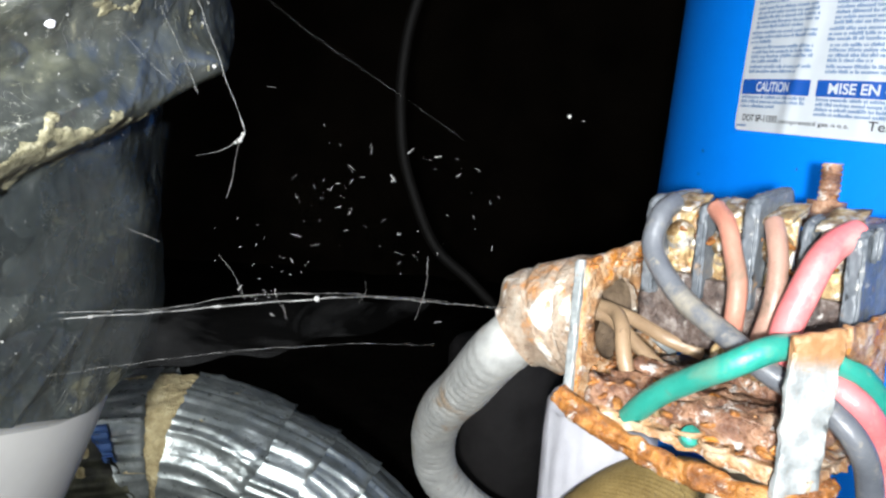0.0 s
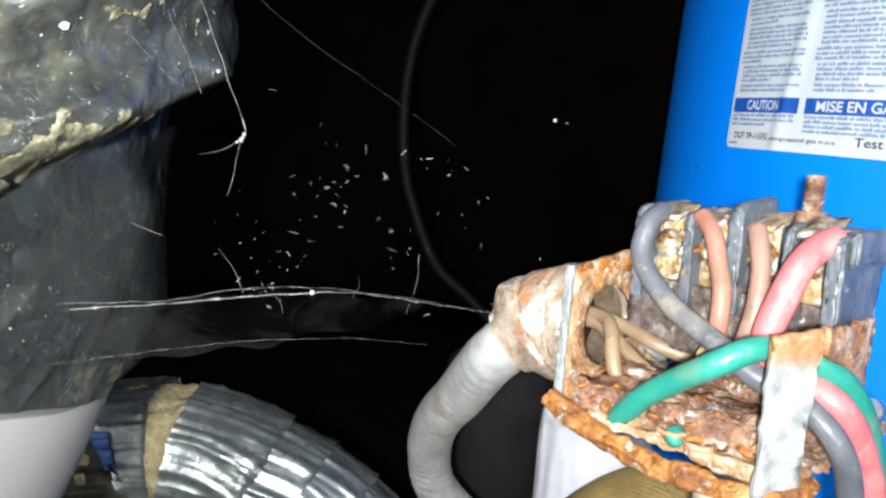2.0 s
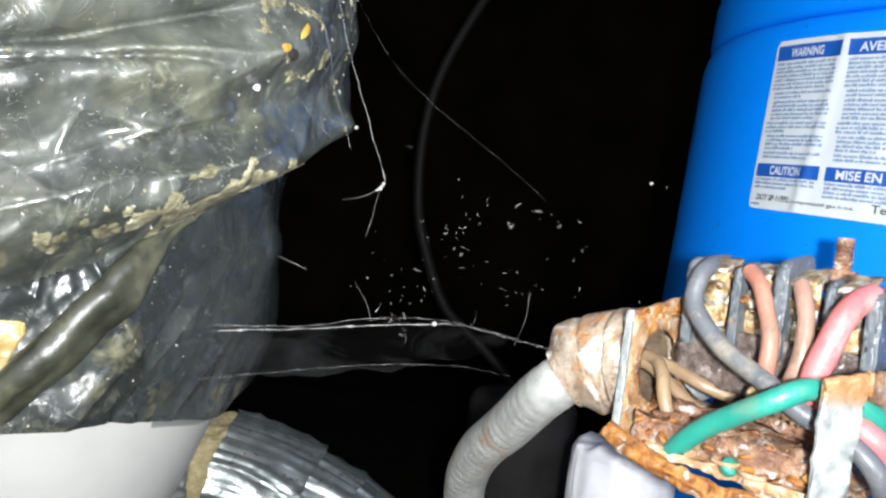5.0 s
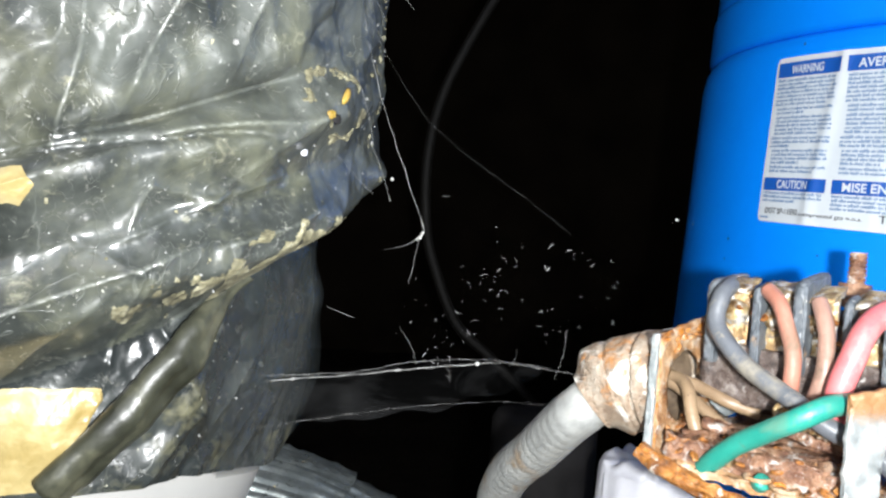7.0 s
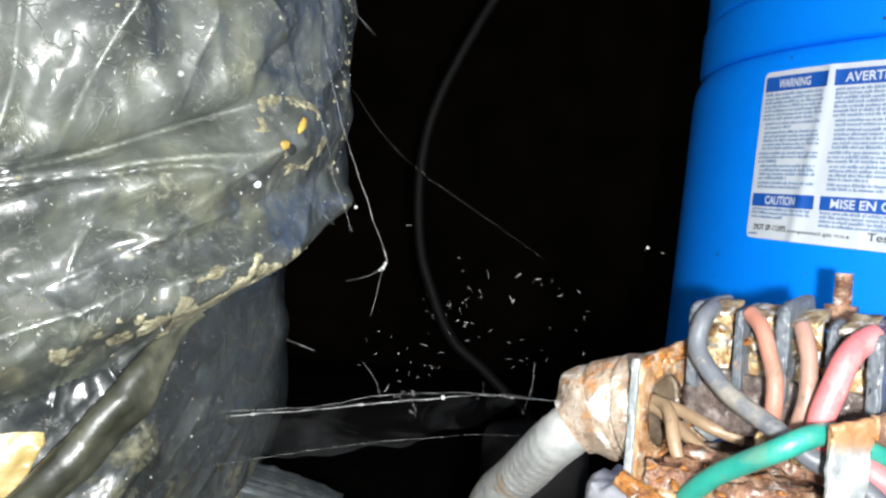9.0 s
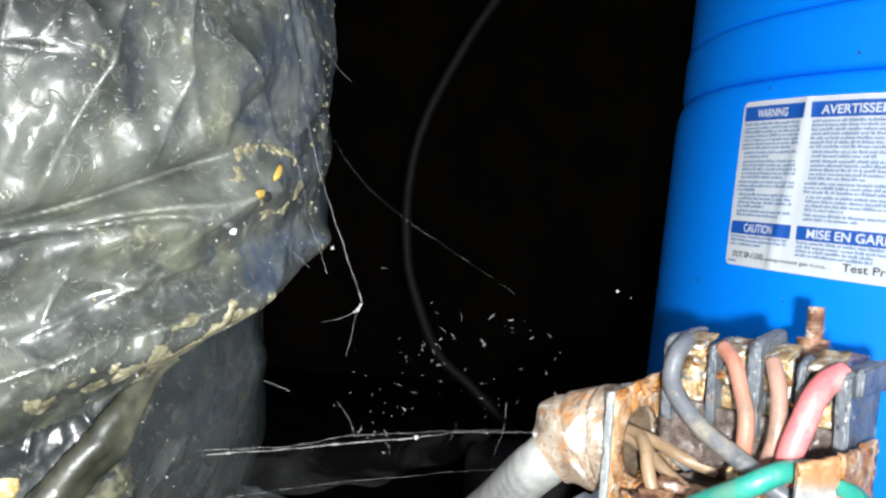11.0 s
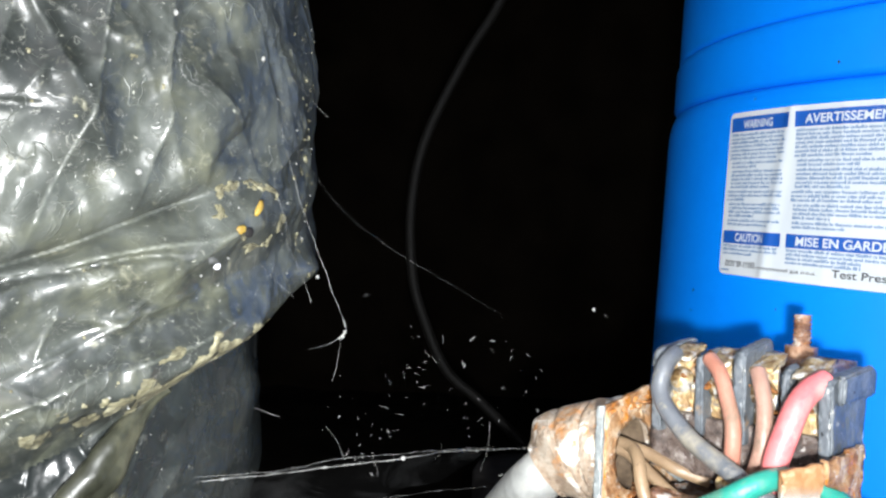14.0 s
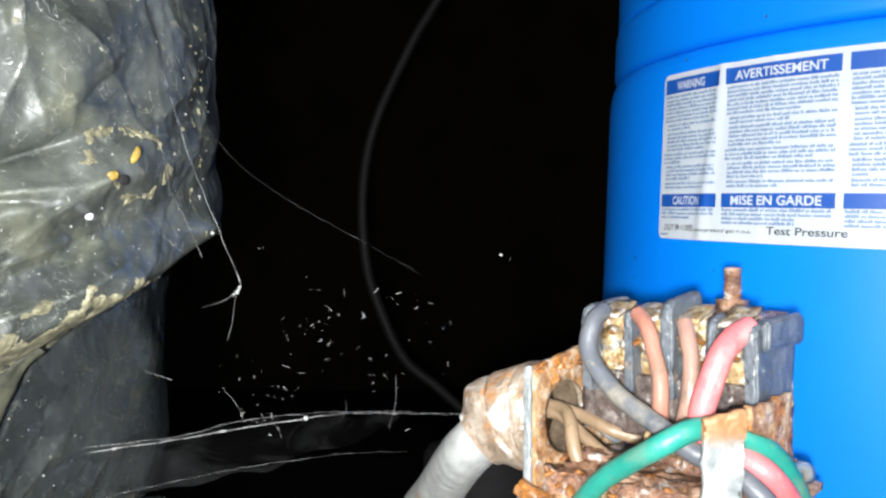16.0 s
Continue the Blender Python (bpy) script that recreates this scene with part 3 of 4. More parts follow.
# ---- the rusted pressure switch ----
switch = thing("pressure_switch", W(-0.07, 0.17, 0.128), "open rusted well pressure switch with bare terminals and wires", "pressure switch")
part("base_plate", finely(box_uv(-0.0955, -0.0400, 0.1435, 0.206, 0.1285, 0.1310, 0), 0.0030, 0.0016, 190), RUST, switch, "heavily rusted base plate")
lip = spline([W(-0.0965, 0.1430, 0.1318), W(-0.0885, 0.1418, 0.1292), W(-0.078, 0.1412, 0.1272), W(-0.068, 0.1412, 0.1258), W(-0.057, 0.1412, 0.1252), W(-0.047, 0.1410, 0.1254), W(-0.0405, 0.1450, 0.1264), W(-0.0395, 0.153, 0.128)], 14)
part("front_lip", roughen(tube(lip, lambda f, a, l: (0.0017 + 0.0007 * abs(math.cos(a))) * (1 + 0.5 * noise.noise(Vector((l * 70, math.cos(a) * 1.3, math.sin(a) * 1.3)))), 24), 0.0010, 170), RUST_ORANGE, switch, "orange flaking rusted front lip")


def plate_with_hole(u, v0, v1, z0, z1, hv, hz, hr, thick):
    bm = bmesh.new()
    n, rings = 40, []
    for side in (0, thick):
        inner, outer = [], []
        for k in range(n):
            a = 2 * math.pi * k / n
            c, s = math.cos(a), math.sin(a)
            inner.append(bm.verts.new(W(u + side, hv + hr * c, hz + hr * s)))
            t = min(((v1 if c > 0 else v0) - hv) / c if abs(c) > 1e-6 else 9, ((z1 if s > 0 else z0) - hz) / s if abs(s) > 1e-6 else 9)
            outer.append(bm.verts.new(W(u + side, hv + t * c, hz + t * s)))
        rings.append((inner, outer))
    (i0, o0), (i1, o1) = rings
    for k in range(n):
        j = (k + 1) % n
        for q in ((i0[k], i0[j], o0[j], o0[k]), (i1[k], o1[k], o1[j], i1[j]), (i0[k], i1[k], i1[j], i0[j]), (o0[k], o0[j], o1[j], o1[k])):
            bm.faces.new(q)
    return bm


plate = plate_with_hole(-0.0955, 0.1455, 0.1930, 0.1305, 0.1632, 0.1612, 0.1478, 0.0103, 0.0014)
for v in plate.verts:
    if v.co.z > 0.16:
        v.co.z += 0.16 * ((v.co.x + v.co.y) * R2 - 0.1455)
part("conduit_plate", finely(plate, 0.0028, 0.0006, 260), RUST, switch, "rusted end plate with a round conduit hole")
part("plate_edge", finely(slab([W(-0.0962, 0.1450, 0.1310), W(-0.0942, 0.1450, 0.1310), W(-0.0942, 0.1450, 0.1634), W(-0.0962, 0.1450, 0.1634)], W(0, -1, 0), 0.0012), 0.0025, 0.0004, 300), ZINC, switch, "bare zinc edge of the end plate")
part("bent_tab", finely(slab([W(-0.0925, 0.1735, 0.1560), W(-0.0840, 0.1950, 0.1500), W(-0.0840, 0.1960, 0.1410), W(-0.0900, 0.1790, 0.1380), W(-0.0925, 0.1735, 0.1420)], W(1, -0.4, 0), 0.0012), 0.003, 0.0005, 250), ZINC, switch, "grey galvanised bent tab")
part("end_ear", finely(slab([W(-0.0454, 0.1400, 0.1262), W(-0.0400, 0.1468, 0.1272), W(-0.0404, 0.1465, 0.1348), W(-0.0395, 0.1475, 0.1549), W(-0.0395, 0.1475, 0.1597), W(-0.0459, 0.1404, 0.1577)], W(1, -0.7, 0), 0.0012), 0.0022, 0.0006, 260), ZINC_WHITE, switch, "whitened zinc end ear with rust at its top")
part("ear_wing", finely(slab([W(-0.0400, 0.1490, 0.1600), W(-0.0400, 0.1490, 0.1548), W(-0.0400, 0.163, 0.1497), W(-0.0400, 0.1749, 0.1444), W(-0.0400, 0.1755, 0.1600), W(-0.0400, 0.1640, 0.1588)], W(1, 0, 0), 0.0016), 0.0022, 0.0009, 260), RUST, switch, "flaking rusted wing of the end ear")
part("contact_bar", roughen(tube(spline([W(-0.066, 0.156, 0.1475), W(-0.058, 0.155, 0.1462), W(-0.050, 0.156, 0.1448)], 20), lambda f, a, l: 0.0024 + 0.0004 * math.sin(l * 3500), 18), 0.0005, 400), BRASS, switch)
for u, v, z in ((-0.0655, 0.1455, 0.1322), (-0.0585, 0.1440, 0.1318)):
    ring = [W(u + 0.0030 * math.cos(a), v + 0.0030 * math.sin(a), z) for a in [k * math.pi / 12 for k in range(25)]]
    part("washer", roughen(tube(ring, 0.0006, 8), 0.0003, 500), RUST, switch)
part("back_frame", finely(box_uv(-0.094, -0.047, 0.200, 0.2025, 0.130, 0.172, 0), 0.0035, 0.0008, 220), RUST_DARK, switch)
part("yoke_plate", finely(box_uv(-0.083, -0.049, 0.182, 0.204, 0.1745, 0.1772, 0), 0.003, 0.0008, 260), RUST_DARK, switch, "dark rusted top yoke plate")

# terminal block with its barriers
part("terminal_block", finely(box_uv(-0.092, -0.043, 0.166, 0.186, 0.1450, 0.1610, 0), 0.003, 0.0006, 300), DARK_BLOCK, switch, "dark bakelite terminal block")
part("contact_deck", finely(box_uv(-0.090, -0.045, 0.146, 0.198, 0.1312, 0.1372, 0), 0.003, 0.0022, 210), RUST_DARK, switch, "crusted rusty inner mechanism")
for u0, u1, v0, v1, zf, zb, low in ((-0.0903, -0.0874, 0.1620, 0.1850, 0.1786, 0.1808, 0.1555), (-0.0778, -0.0756, 0.1630, 0.1770, 0.1780, 0.1798, 0.156), (-0.0668, -0.0636, 0.1620, 0.1810, 0.1808, 0.1832, 0.156),
                                    (-0.0550, -0.0530, 0.1635, 0.1720, 0.1774, 0.1786, 0.160), (-0.0447, -0.0415, 0.1605, 0.1880, 0.1765, 0.1778, 0.1530)):
    c = [W(u0, v0 + 0.0008, low), W(u0, v1 - 0.003, low), W(u0, v1, zb - 0.0022), W(u0, v1 - 0.0012, zb), W(u0, v0 + 0.0022, zf + 0.0004), W(u0, v0 + 0.0004, zf - 0.0010), W(u0, v0, zf - 0.0030)]
    b = part("barrier", finely(slab(c, W(1, 0, 0), u1 - u0, 0.0005), 0.0016, 0.00035, 420), BAKELITE, switch, "dirty dark grey plastic barrier")
    if u0 > -0.05:
        cap = [W(u1 - 0.0004, v0 + 0.0030, zf - 0.0062), W(u1 - 0.0004, v1 - 0.0002, zb - 0.0072), W(u1 - 0.0004, v1 + 0.0006, zb - 0.0012), W(u1 - 0.0004, v1 - 0.0016, zb + 0.0007), W(u1 - 0.0004, v0 + 0.0030, zf + 0.0008)]
        part("barrier_cap", finely(slab(cap, W(1, 0, 0), 0.0022, 0.0006), 0.0016, 0.0002, 400), BAKELITE, b)


def screw(u, v, z, r=0.0036):
    b = bmesh.new()
    d = W(0, -1, 0.25).normalized()
    tube_into(b, [W(u, v, z) + d * k for k in (0, 0.0006, 0.0016, 0.0021)], lambda f, a, l: r * (1.0 if f < 0.7 else 0.72), 20)
    return roughen(b, 0.0003, 600)


for u in (-0.0848, -0.0735, -0.0620, -0.0500):
    t = part("terminal", finely(slab([W(u - 0.0038, 0.1690, 0.160), W(u + 0.0038, 0.1690, 0.160), W(u + 0.0040, 0.1700, 0.1768), W(u + 0.0034, 0.1760, 0.1788), W(u - 0.0038, 0.1760, 0.1790), W(u - 0.0040, 0.1700, 0.1765)], W(0, 1, 0), 0.0016), 0.0022, 0.0006, 420), BRASS, switch, "tarnished brass terminal")
    part("terminal_screw", screw(u + 0.0006, 0.1685, 0.1700), BRASS, t)
    part("wire_clamp", finely(slab([W(u - 0.0026, 0.1650, 0.1752), W(u + 0.0042, 0.1650, 0.1758), W(u + 0.0042, 0.1760, 0.1792), W(u - 0.0026, 0.1760, 0.1790)], (0, 0, 1), 0.0010), 0.002, 0.0005, 500), BRASS, t)

stud = bmesh.new()
sp = [W(-0.0622, 0.1975, 0.172 + 0.0175 * i / 70) for i in range(71)]
tube_into(stud, sp, lambda f, a, l: 0.00235 + 0.00024 * math.sin(2 * math.pi * l / 0.0013 + a) + 0.0002 * noise.noise(Vector((l * 400, a, 0))), 18)
part("threaded_stud", stud, RUST_DARK, switch, "rusty threaded cover stud")
part("stud_nut", roughen(tube([W(-0.0622, 0.1975, z) for z in (0.1772, 0.1776, 0.1800, 0.1804)], lambda f, a, l: 0.0046, 6), 0.0003, 500), RUST_DARK, switch)

# wires of the switch
def wire(name, pts, r, mat, label):
    p = spline(pts, 12)
    return part(name, tube(p, lambda f, a, l: r * (1 + 0.05 * noise.noise(Vector((l * 120, math.cos(a), math.sin(a))))), 18), mat, switch, label)


wire("wire", [W(-0.0848, 0.1650, 0.1778), W(-0.0846, 0.1590, 0.1745), W(-0.0838, 0.1560, 0.1665), W(-0.0741, 0.153, 0.158), W(-0.0606, 0.150, 0.152), W(-0.0520, 0.150, 0.1473), W(-0.0440, 0.1525, 0.144), W(-0.0365, 0.1530, 0.1385), W(-0.0340, 0.1580, 0.1290), W(-0.034, 0.164, 0.112), W(-0.036, 0.170, 0.09), W(-0.040, 0.180, 0.05), W(-0.044, 0.190, 0.004)], 0.0025, W_BLACK, "grey-black insulated wire")
wire("wire", [W(-0.0746, 0.1650, 0.1775), W(-0.0700, 0.1615, 0.1745), W(-0.0668, 0.1590, 0.1690), W(-0.0640, 0.157, 0.1625), W(-0.0638, 0.157, 0.1544), W(-0.0658, 0.160, 0.146)], 0.0021, W_SALMON, "dusty salmon wire")
wire("wire", [W(-0.0612, 0.1650, 0.1758), W(-0.0590, 0.1620, 0.1725), W(-0.0570, 0.1595, 0.1671), W(-0.0563, 0.157, 0.1586), W(-0.0584, 0.158, 0.1504), W(-0.061, 0.162, 0.143)], 0.0021, W_PINK, "mud-stained pinkish wire")
wire("wire", [W(-0.0446, 0.1650, 0.1758), W(-0.0466, 0.1605, 0.1736), W(-0.0478, 0.1560, 0.1700), W(-0.0490, 0.1530, 0.1640), W(-0.0511, 0.152, 0.1552), W(-0.0505, 0.155, 0.149), W(-0.045, 0.157, 0.147), W(-0.0370, 0.159, 0.1420), W(-0.035, 0.1727, 0.1274), W(-0.034, 0.178, 0.11), W(-0.036, 0.182, 0.09), W(-0.040, 0.192, 0.05), W(-0.044, 0.204, 0.004)], 0.0030, W_RED, "red insulated wire")
wire("wire", [W(-0.0806, 0.1470, 0.1295), W(-0.0760, 0.1450, 0.1345), W(-0.069, 0.143, 0.1407), W(-0.0561, 0.1395, 0.1494), W(-0.0500, 0.1440, 0.1536), W(-0.0470, 0.153, 0.1532), W(-0.0415, 0.1580, 0.1505), W(-0.0370, 0.1650, 0.1440), W(-0.0350, 0.1756, 0.1293), W(-0.034, 0.180, 0.112), W(-0.036, 0.186, 0.09), W(-0.038, 0.197, 0.05), W(-0.042, 0.212, 0.004)], 0.0026, W_GREEN, "green insulated ground wire")
wire("wire", [W(-0.108, 0.1640, 0.1495), W(-0.0978, 0.1640, 0.1490), W(-0.0923, 0.160, 0.1466), W(-0.089, 0.157, 0.1403), W(-0.0851, 0.157, 0.1315)], 0.0019, W_TAN, "muddy tan wire")
wire("wire", [W(-0.108, 0.163, 0.1485), W(-0.0998, 0.165, 0.1488), W(-0.0921, 0.166, 0.1475), W(-0.0834, 0.166, 0.145), W(-0.0758, 0.170, 0.1427)], 0.0018, W_TAN, "muddy tan wire")
wire("wire", [W(-0.108, 0.161, 0.1465), W(-0.0996, 0.164, 0.1473), W(-0.0895, 0.163, 0.1424), W(-0.0818, 0.162, 0.1386), W(-0.0737, 0.162, 0.1365)], 0.0018, W_TAN, "muddy tan wire")
wire("wire_end", [W(-0.0648, 0.1450, 0.1308), W(-0.0636, 0.1436, 0.1322)], 0.0021, W_GREEN, "cut green wire end")

rng = random.Random(3)
for u0, u1, v, z, t in ((-0.086, -0.070, 0.1565, 0.1385, 0.0020), (-0.076, -0.050, 0.1500, 0.1368, 0.0016), (-0.066, -0.049, 0.1610, 0.1400, 0.0024)):
    part("contact_arm", finely(slab([W(u0, v, z), W(u1, v - 0.003, z - 0.0008), W(u1, v + 0.003, z), W(u0, v + 0.0035, z + 0.0006)], (0, 0, 1), t), 0.0022, 0.0008, 300), RUST_DARK, switch)
bm = bmesh.new()
for i in range(120):
    if i % 3:
        c = W(rng.uniform(-0.093, -0.043), rng.uniform(0.1425, 0.160), 0.1325 + rng.random() ** 2 * 0.006)
    elif i % 2:
        c = W(rng.uniform(-0.0945, -0.093), rng.uniform(0.146, 0.174), rng.choice((0.1632, 0.1625, 0.1380)) + rng.uniform(-0.001, 0.001))
    else:
        c = W(rng.uniform(-0.088, -0.046), rng.uniform(0.164, 0.176), rng.uniform(0.1615, 0.1790))
    r = 0.0005 + 0.0011 * rng.random() ** 2
    bmesh.ops.create_icosphere(bm, subdivisions=2, radius=r, matrix=Matrix.Translation(c) @ pose(0, 0, 0, rng.uniform(-40, 40), rng.uniform(-40, 40), rng.uniform(0, 180)) @ Matrix.Diagonal((1.5, 1.0, 0.45, 1)))
tagged(part("rust_scale", roughen(bm, 0.0006, 700), RUST_ORANGE, switch, "loose flakes of rust scale"), kind="stuff")

part("clamp_screw", roughen(tube([Vector((0.088 + 0.0021 * k, 0.1560 + 0.0012 * k, 0.1412 - 0.0006 * k)) for k in range(11)], lambda f, a, l: (0.0030 if f > 0.86 else 0.0017) + 0.00015 * math.sin(l * 5200), 16), 0.0002, 600), ZINC, switch, "bare zinc clamp screw")
part("contact_nub", roughen(tube([W(-0.0735, 0.1460 + 0.0012 * k, 0.1345) for k in range(4)], lambda f, a, l: 0.0021, 14), 0.0004, 500), BRASS, switch)

# nipple below the switch
part("mounting_nipple", tube([W(-0.060, 0.163, z) for z in (0.0, 0.03, 0.06, 0.09, 0.11, 0.1285)], lambda f, a, l: 0.0072 + 0.0002 * math.sin(l * 4000), 20), STEEL_NIPPLE, switch, "beige limed pipe nipple")

# ---- armoured conduit with its connector ----
conduit = thing("conduit", (0.02, 0.26, 0.02), "grey flexible armoured conduit with a rusted connector", "conduit")
axis = spline([W(-0.096, 0.1612, 0.1478), W(-0.104, 0.1605, 0.1470), W(-0.1135, 0.159, 0.1440), (0.0210, 0.1960, 0.1345), (0.0135, 0.2180, 0.1165), (0.0065, 0.2400, 0.0990), (0.0050, 0.2580, 0.0800), (0.0090, 0.2680, 0.0640), (0.0230, 0.2760, 0.0480), (0.045, 0.284, 0.035), (0.07, 0.29, 0.02)], 40)
part("armour", tube(axis[62:], lambda f, a, l: 0.0076 + (0.00022 + 0.00016 * noise.noise(Vector((l * 60, a * 0.8, 5)))) * abs(math.sin(math.pi * l / 0.0040 + a / 2)) ** 0.7 + 0.0002 * noise.noise(Vector((l * 90, math.cos(a), math.sin(a)))), 28), CONDUIT, conduit, "grey spiral armoured sleeve")
con = axis[:108]


def conn_r(f, a, l):
    r = 0.0153 if f < 0.30 else 0.0147 if f < 0.80 else 0.0147 - 0.0052 * sstep(0.80, 1.0, f)
    r -= 0.0014 * math.exp(-((f - 0.33) / 0.025) ** 2) + 0.0007 * math.exp(-((f - 0.62) / 0.03) ** 2)
    return r + 0.0009 * noise.fractal(Vector((l * 110, 1.2 * math.cos(a), 1.2 * math.sin(a))), 1, 2, 4)


part("connector", tube(con, conn_r, 36, False), CONNECTOR, conduit, "limescaled rusty conduit connector")
# added sleeve and end disc; their dark brown paints the hole's inner shade
part("bushing", tube([W(-0.1060 + 0.0022 * k, 0.1608, 0.1475) for k in range(5)], 0.0111, 32, False), BUSHING, conduit, "brown inner fitting, darkened for the shade inside the hole")
part("bushing_end", tube([W(-0.1062, 0.1608, 0.1475), W(-0.1058, 0.1608, 0.1475)], 0.0111, 32), BUSHING, conduit)
part("lock_ring", roughen(tube([W(-0.0972 - 0.0012 * k, 0.1612, 0.1478) for k in range(6)], lambda f, a, l: 0.0140 + 0.0012 * math.sin(math.pi * f) + 0.0003 * math.sin(a * 9), 48, False), 0.0008, 260), LIME, conduit, "lime-crusted white lock ring")

# ---- plastic-wrapped column ----
CX, CY = -0.112, 0.140
column = thing("wrapped_column", (CX, CY, 0), "pale grey pipe wrapped in wrinkled dusty black plastic film", "wrapped pipe")
part("pipe", lathe([(0.020, 0.0), (0.021, 0.03), (0.025, 0.06), (0.0335, 0.09), (0.0430, 0.114), (0.0500, 0.134), (0.052, 0.15), (0.050, 0.20), (0.05, 0.36)], CX, CY, 64), GREY_PIPE, column, "smooth pale grey pipe")


fold_rng = random.Random(41)
FOLDS = []
for size, height, count in ((0.021, 0.0017, 5), (0.010, 0.0008, 5), (0.0048, 0.00030, 5)):
    for _ in range(count):
        t = fold_rng.uniform(0, math.pi)
        k = fold_rng.uniform(0.75, 1.35) * size
        FOLDS.append((math.cos(t) / k, math.sin(t) / k, fold_rng.random(), height / count * 2.2))


def crumple(x, z):
    """Flat facets that meet in sharp creases, as crumpled film has them."""
    wx = x + 0.005 * noise.noise(Vector((x * 42, z * 42, 11.0)))
    wz = z + 0.005 * noise.noise(Vector((x * 42, z * 42, 23.0)))
    h = 0.0
    for a, b, c, d in FOLDS:
        f = (a * wx + b * wz + c) % 1.0
        h += d * (abs(f - 0.5) * 2 - 0.5)
    return h * (0.55 + 0.9 * max(0.0, noise.noise(Vector((x * 30, z * 30, 5.0))) + 0.35))


def film_r(deg, z):
    zf = 0.1915 + 0.030 * deg / 71
    d = z - zf
    top = 0.0698 - 0.006 * sstep(0.225, 0.29, z)
    low = 0.0570 + 0.0025 * sstep(-20, -50, deg) - 0.22 * max(0, 0.152 - z)
    r = low + (top - low) * sstep(-0.004, 0.006, d)
    edge = sstep(-8, -40, deg)
    for c, w, h in ((0.008, 0.0035, 0.0014), (0.0165, 0.0035, -0.0020), (0.026, 0.0035, 0.0026), (0.035, 0.003, -0.0014), (0.050, 0.005, 0.0012)):
        r += h * (0.35 + 0.65 * edge) * math.exp(-((d - c) / w) ** 2)
    p = Vector((math.radians(deg) * 0.07, z, 0))
    q = Vector((p.x * 0.75 + p.y * 0.66, -p.x * 0.66 + p.y * 0.75, 0))
    r += 0.0014 * noise.fractal(Vector((q.x * 16, q.y * 48, 1.7)), 1, 2, 3)
    k = 0.4 + 0.6 * edge
    for sx, sy, seed, h in ((9, 50, 5.1, 0.0014), (20, 95, 8.8, 0.0004)):
        ridge = 1 - abs(noise.noise(Vector((q.x * sx, q.y * sy, seed)))) * 2.4
        r += k * h * max(0, ridge) ** 2
    for sx, sy, seed, h in ((55, 10, 9.3, 0.0011), (100, 24, 3.3, 0.0004)):
        ridge = 1 - abs(noise.noise(Vector((p.x * sx + p.y * 30, p.y * sy, seed)))) * 2.4
        r += k * h * max(0, ridge) ** 2 * sstep(0.016, 0.04, d) + 0.3 * k * h * max(0, ridge) ** 2
    r += 0.00010 * noise.fractal(p * 420, 1, 2, 3) + (0.35 + 0.65 * edge) * crumple(p.x, p.y)
    tip = math.exp(-((z - 0.1985) / 0.0035) ** 2) * math.exp(-((deg + 1) / 10) ** 2)
    wander = 0.002 * noise.noise(p * 60)
    return r + 0.0025 * tip + (0.35 + 0.65 * edge) * creases(p.x + wander, z + wander)


CREASES = [(-30, 0.207, -53, 0.199, 0.0016, 0.0014), (-53, 0.199, -80, 0.184, 0.0018, 0.0016), (-36, 0.2120, -57, 0.2005, 0.0014, -0.0040), (-57, 0.2005, -75, 0.193, 0.0013, -0.0030), (-42, 0.2010, -68, 0.1945, 0.0007, -0.0022),
           (-58, 0.205, -52, 0.225, 0.0022, 0.0020), (-52, 0.225, -49, 0.250, 0.0022, 0.0018), (-66, 0.196, -62, 0.235, 0.0018, 0.0016), (-44, 0.214, -40, 0.246, 0.0014, 0.0012),
           (-35, 0.1950, -60, 0.1810, 0.0012, 0.0012), (-52, 0.1800, -72, 0.1700, 0.0013, 0.0017), (-28, 0.1900, -45, 0.1815, 0.0010, 0.0010), (-22, 0.2150, -34, 0.2300, 0.0012, 0.0010),
           (-46, 0.1880, -55, 0.1905, 0.0009, 0.0011), (-55, 0.1905, -57, 0.1840, 0.0009, 0.0011), (-40, 0.150, -52, 0.172, 0.0010, 0.0010)]
cr = random.Random(17)
for _ in range(26):
    d0, z0, t, l = cr.uniform(-80, -8), cr.uniform(0.15, 0.25), cr.uniform(-0.9, 1.4), cr.uniform(0.006, 0.022)
    CREASES.append((d0, z0, d0 + math.degrees(l * math.cos(t) / 0.07), z0 + l * math.sin(t), cr.uniform(0.0006, 0.0013), cr.choice((-1, 1, 1)) * cr.uniform(0.0003, 0.0009)))
CREASES = [(math.radians(a) * 0.07, b, math.radians(c) * 0.07 - math.radians(a) * 0.07, d - b, w, h) for a, b, c, d, w, h in CREASES]


def creases(x, z):
    r = 0.0
    for ax, az, dx, dz, w, h in CREASES:
        px, pz = x - ax, z - az
        t = (px * dx + pz * dz) / (dx * dx + dz * dz)
        if -0.3 < t < 1.3:
            e = abs(px * dz - pz * dx) / math.sqrt(dx * dx + dz * dz)
            if e < 5 * w:
                r += h * math.exp(-e / w) * sstep(-0.3, 0.15, t) * sstep(1.3, 0.85, t)
    return r


def hem_z(deg):
    return 0.1378 + 0.0025 * math.sin(deg * 0.09) + 0.002 * noise.noise(Vector((deg * 0.05, 0, 0))) - 0.002 * sstep(-45, -75, deg)


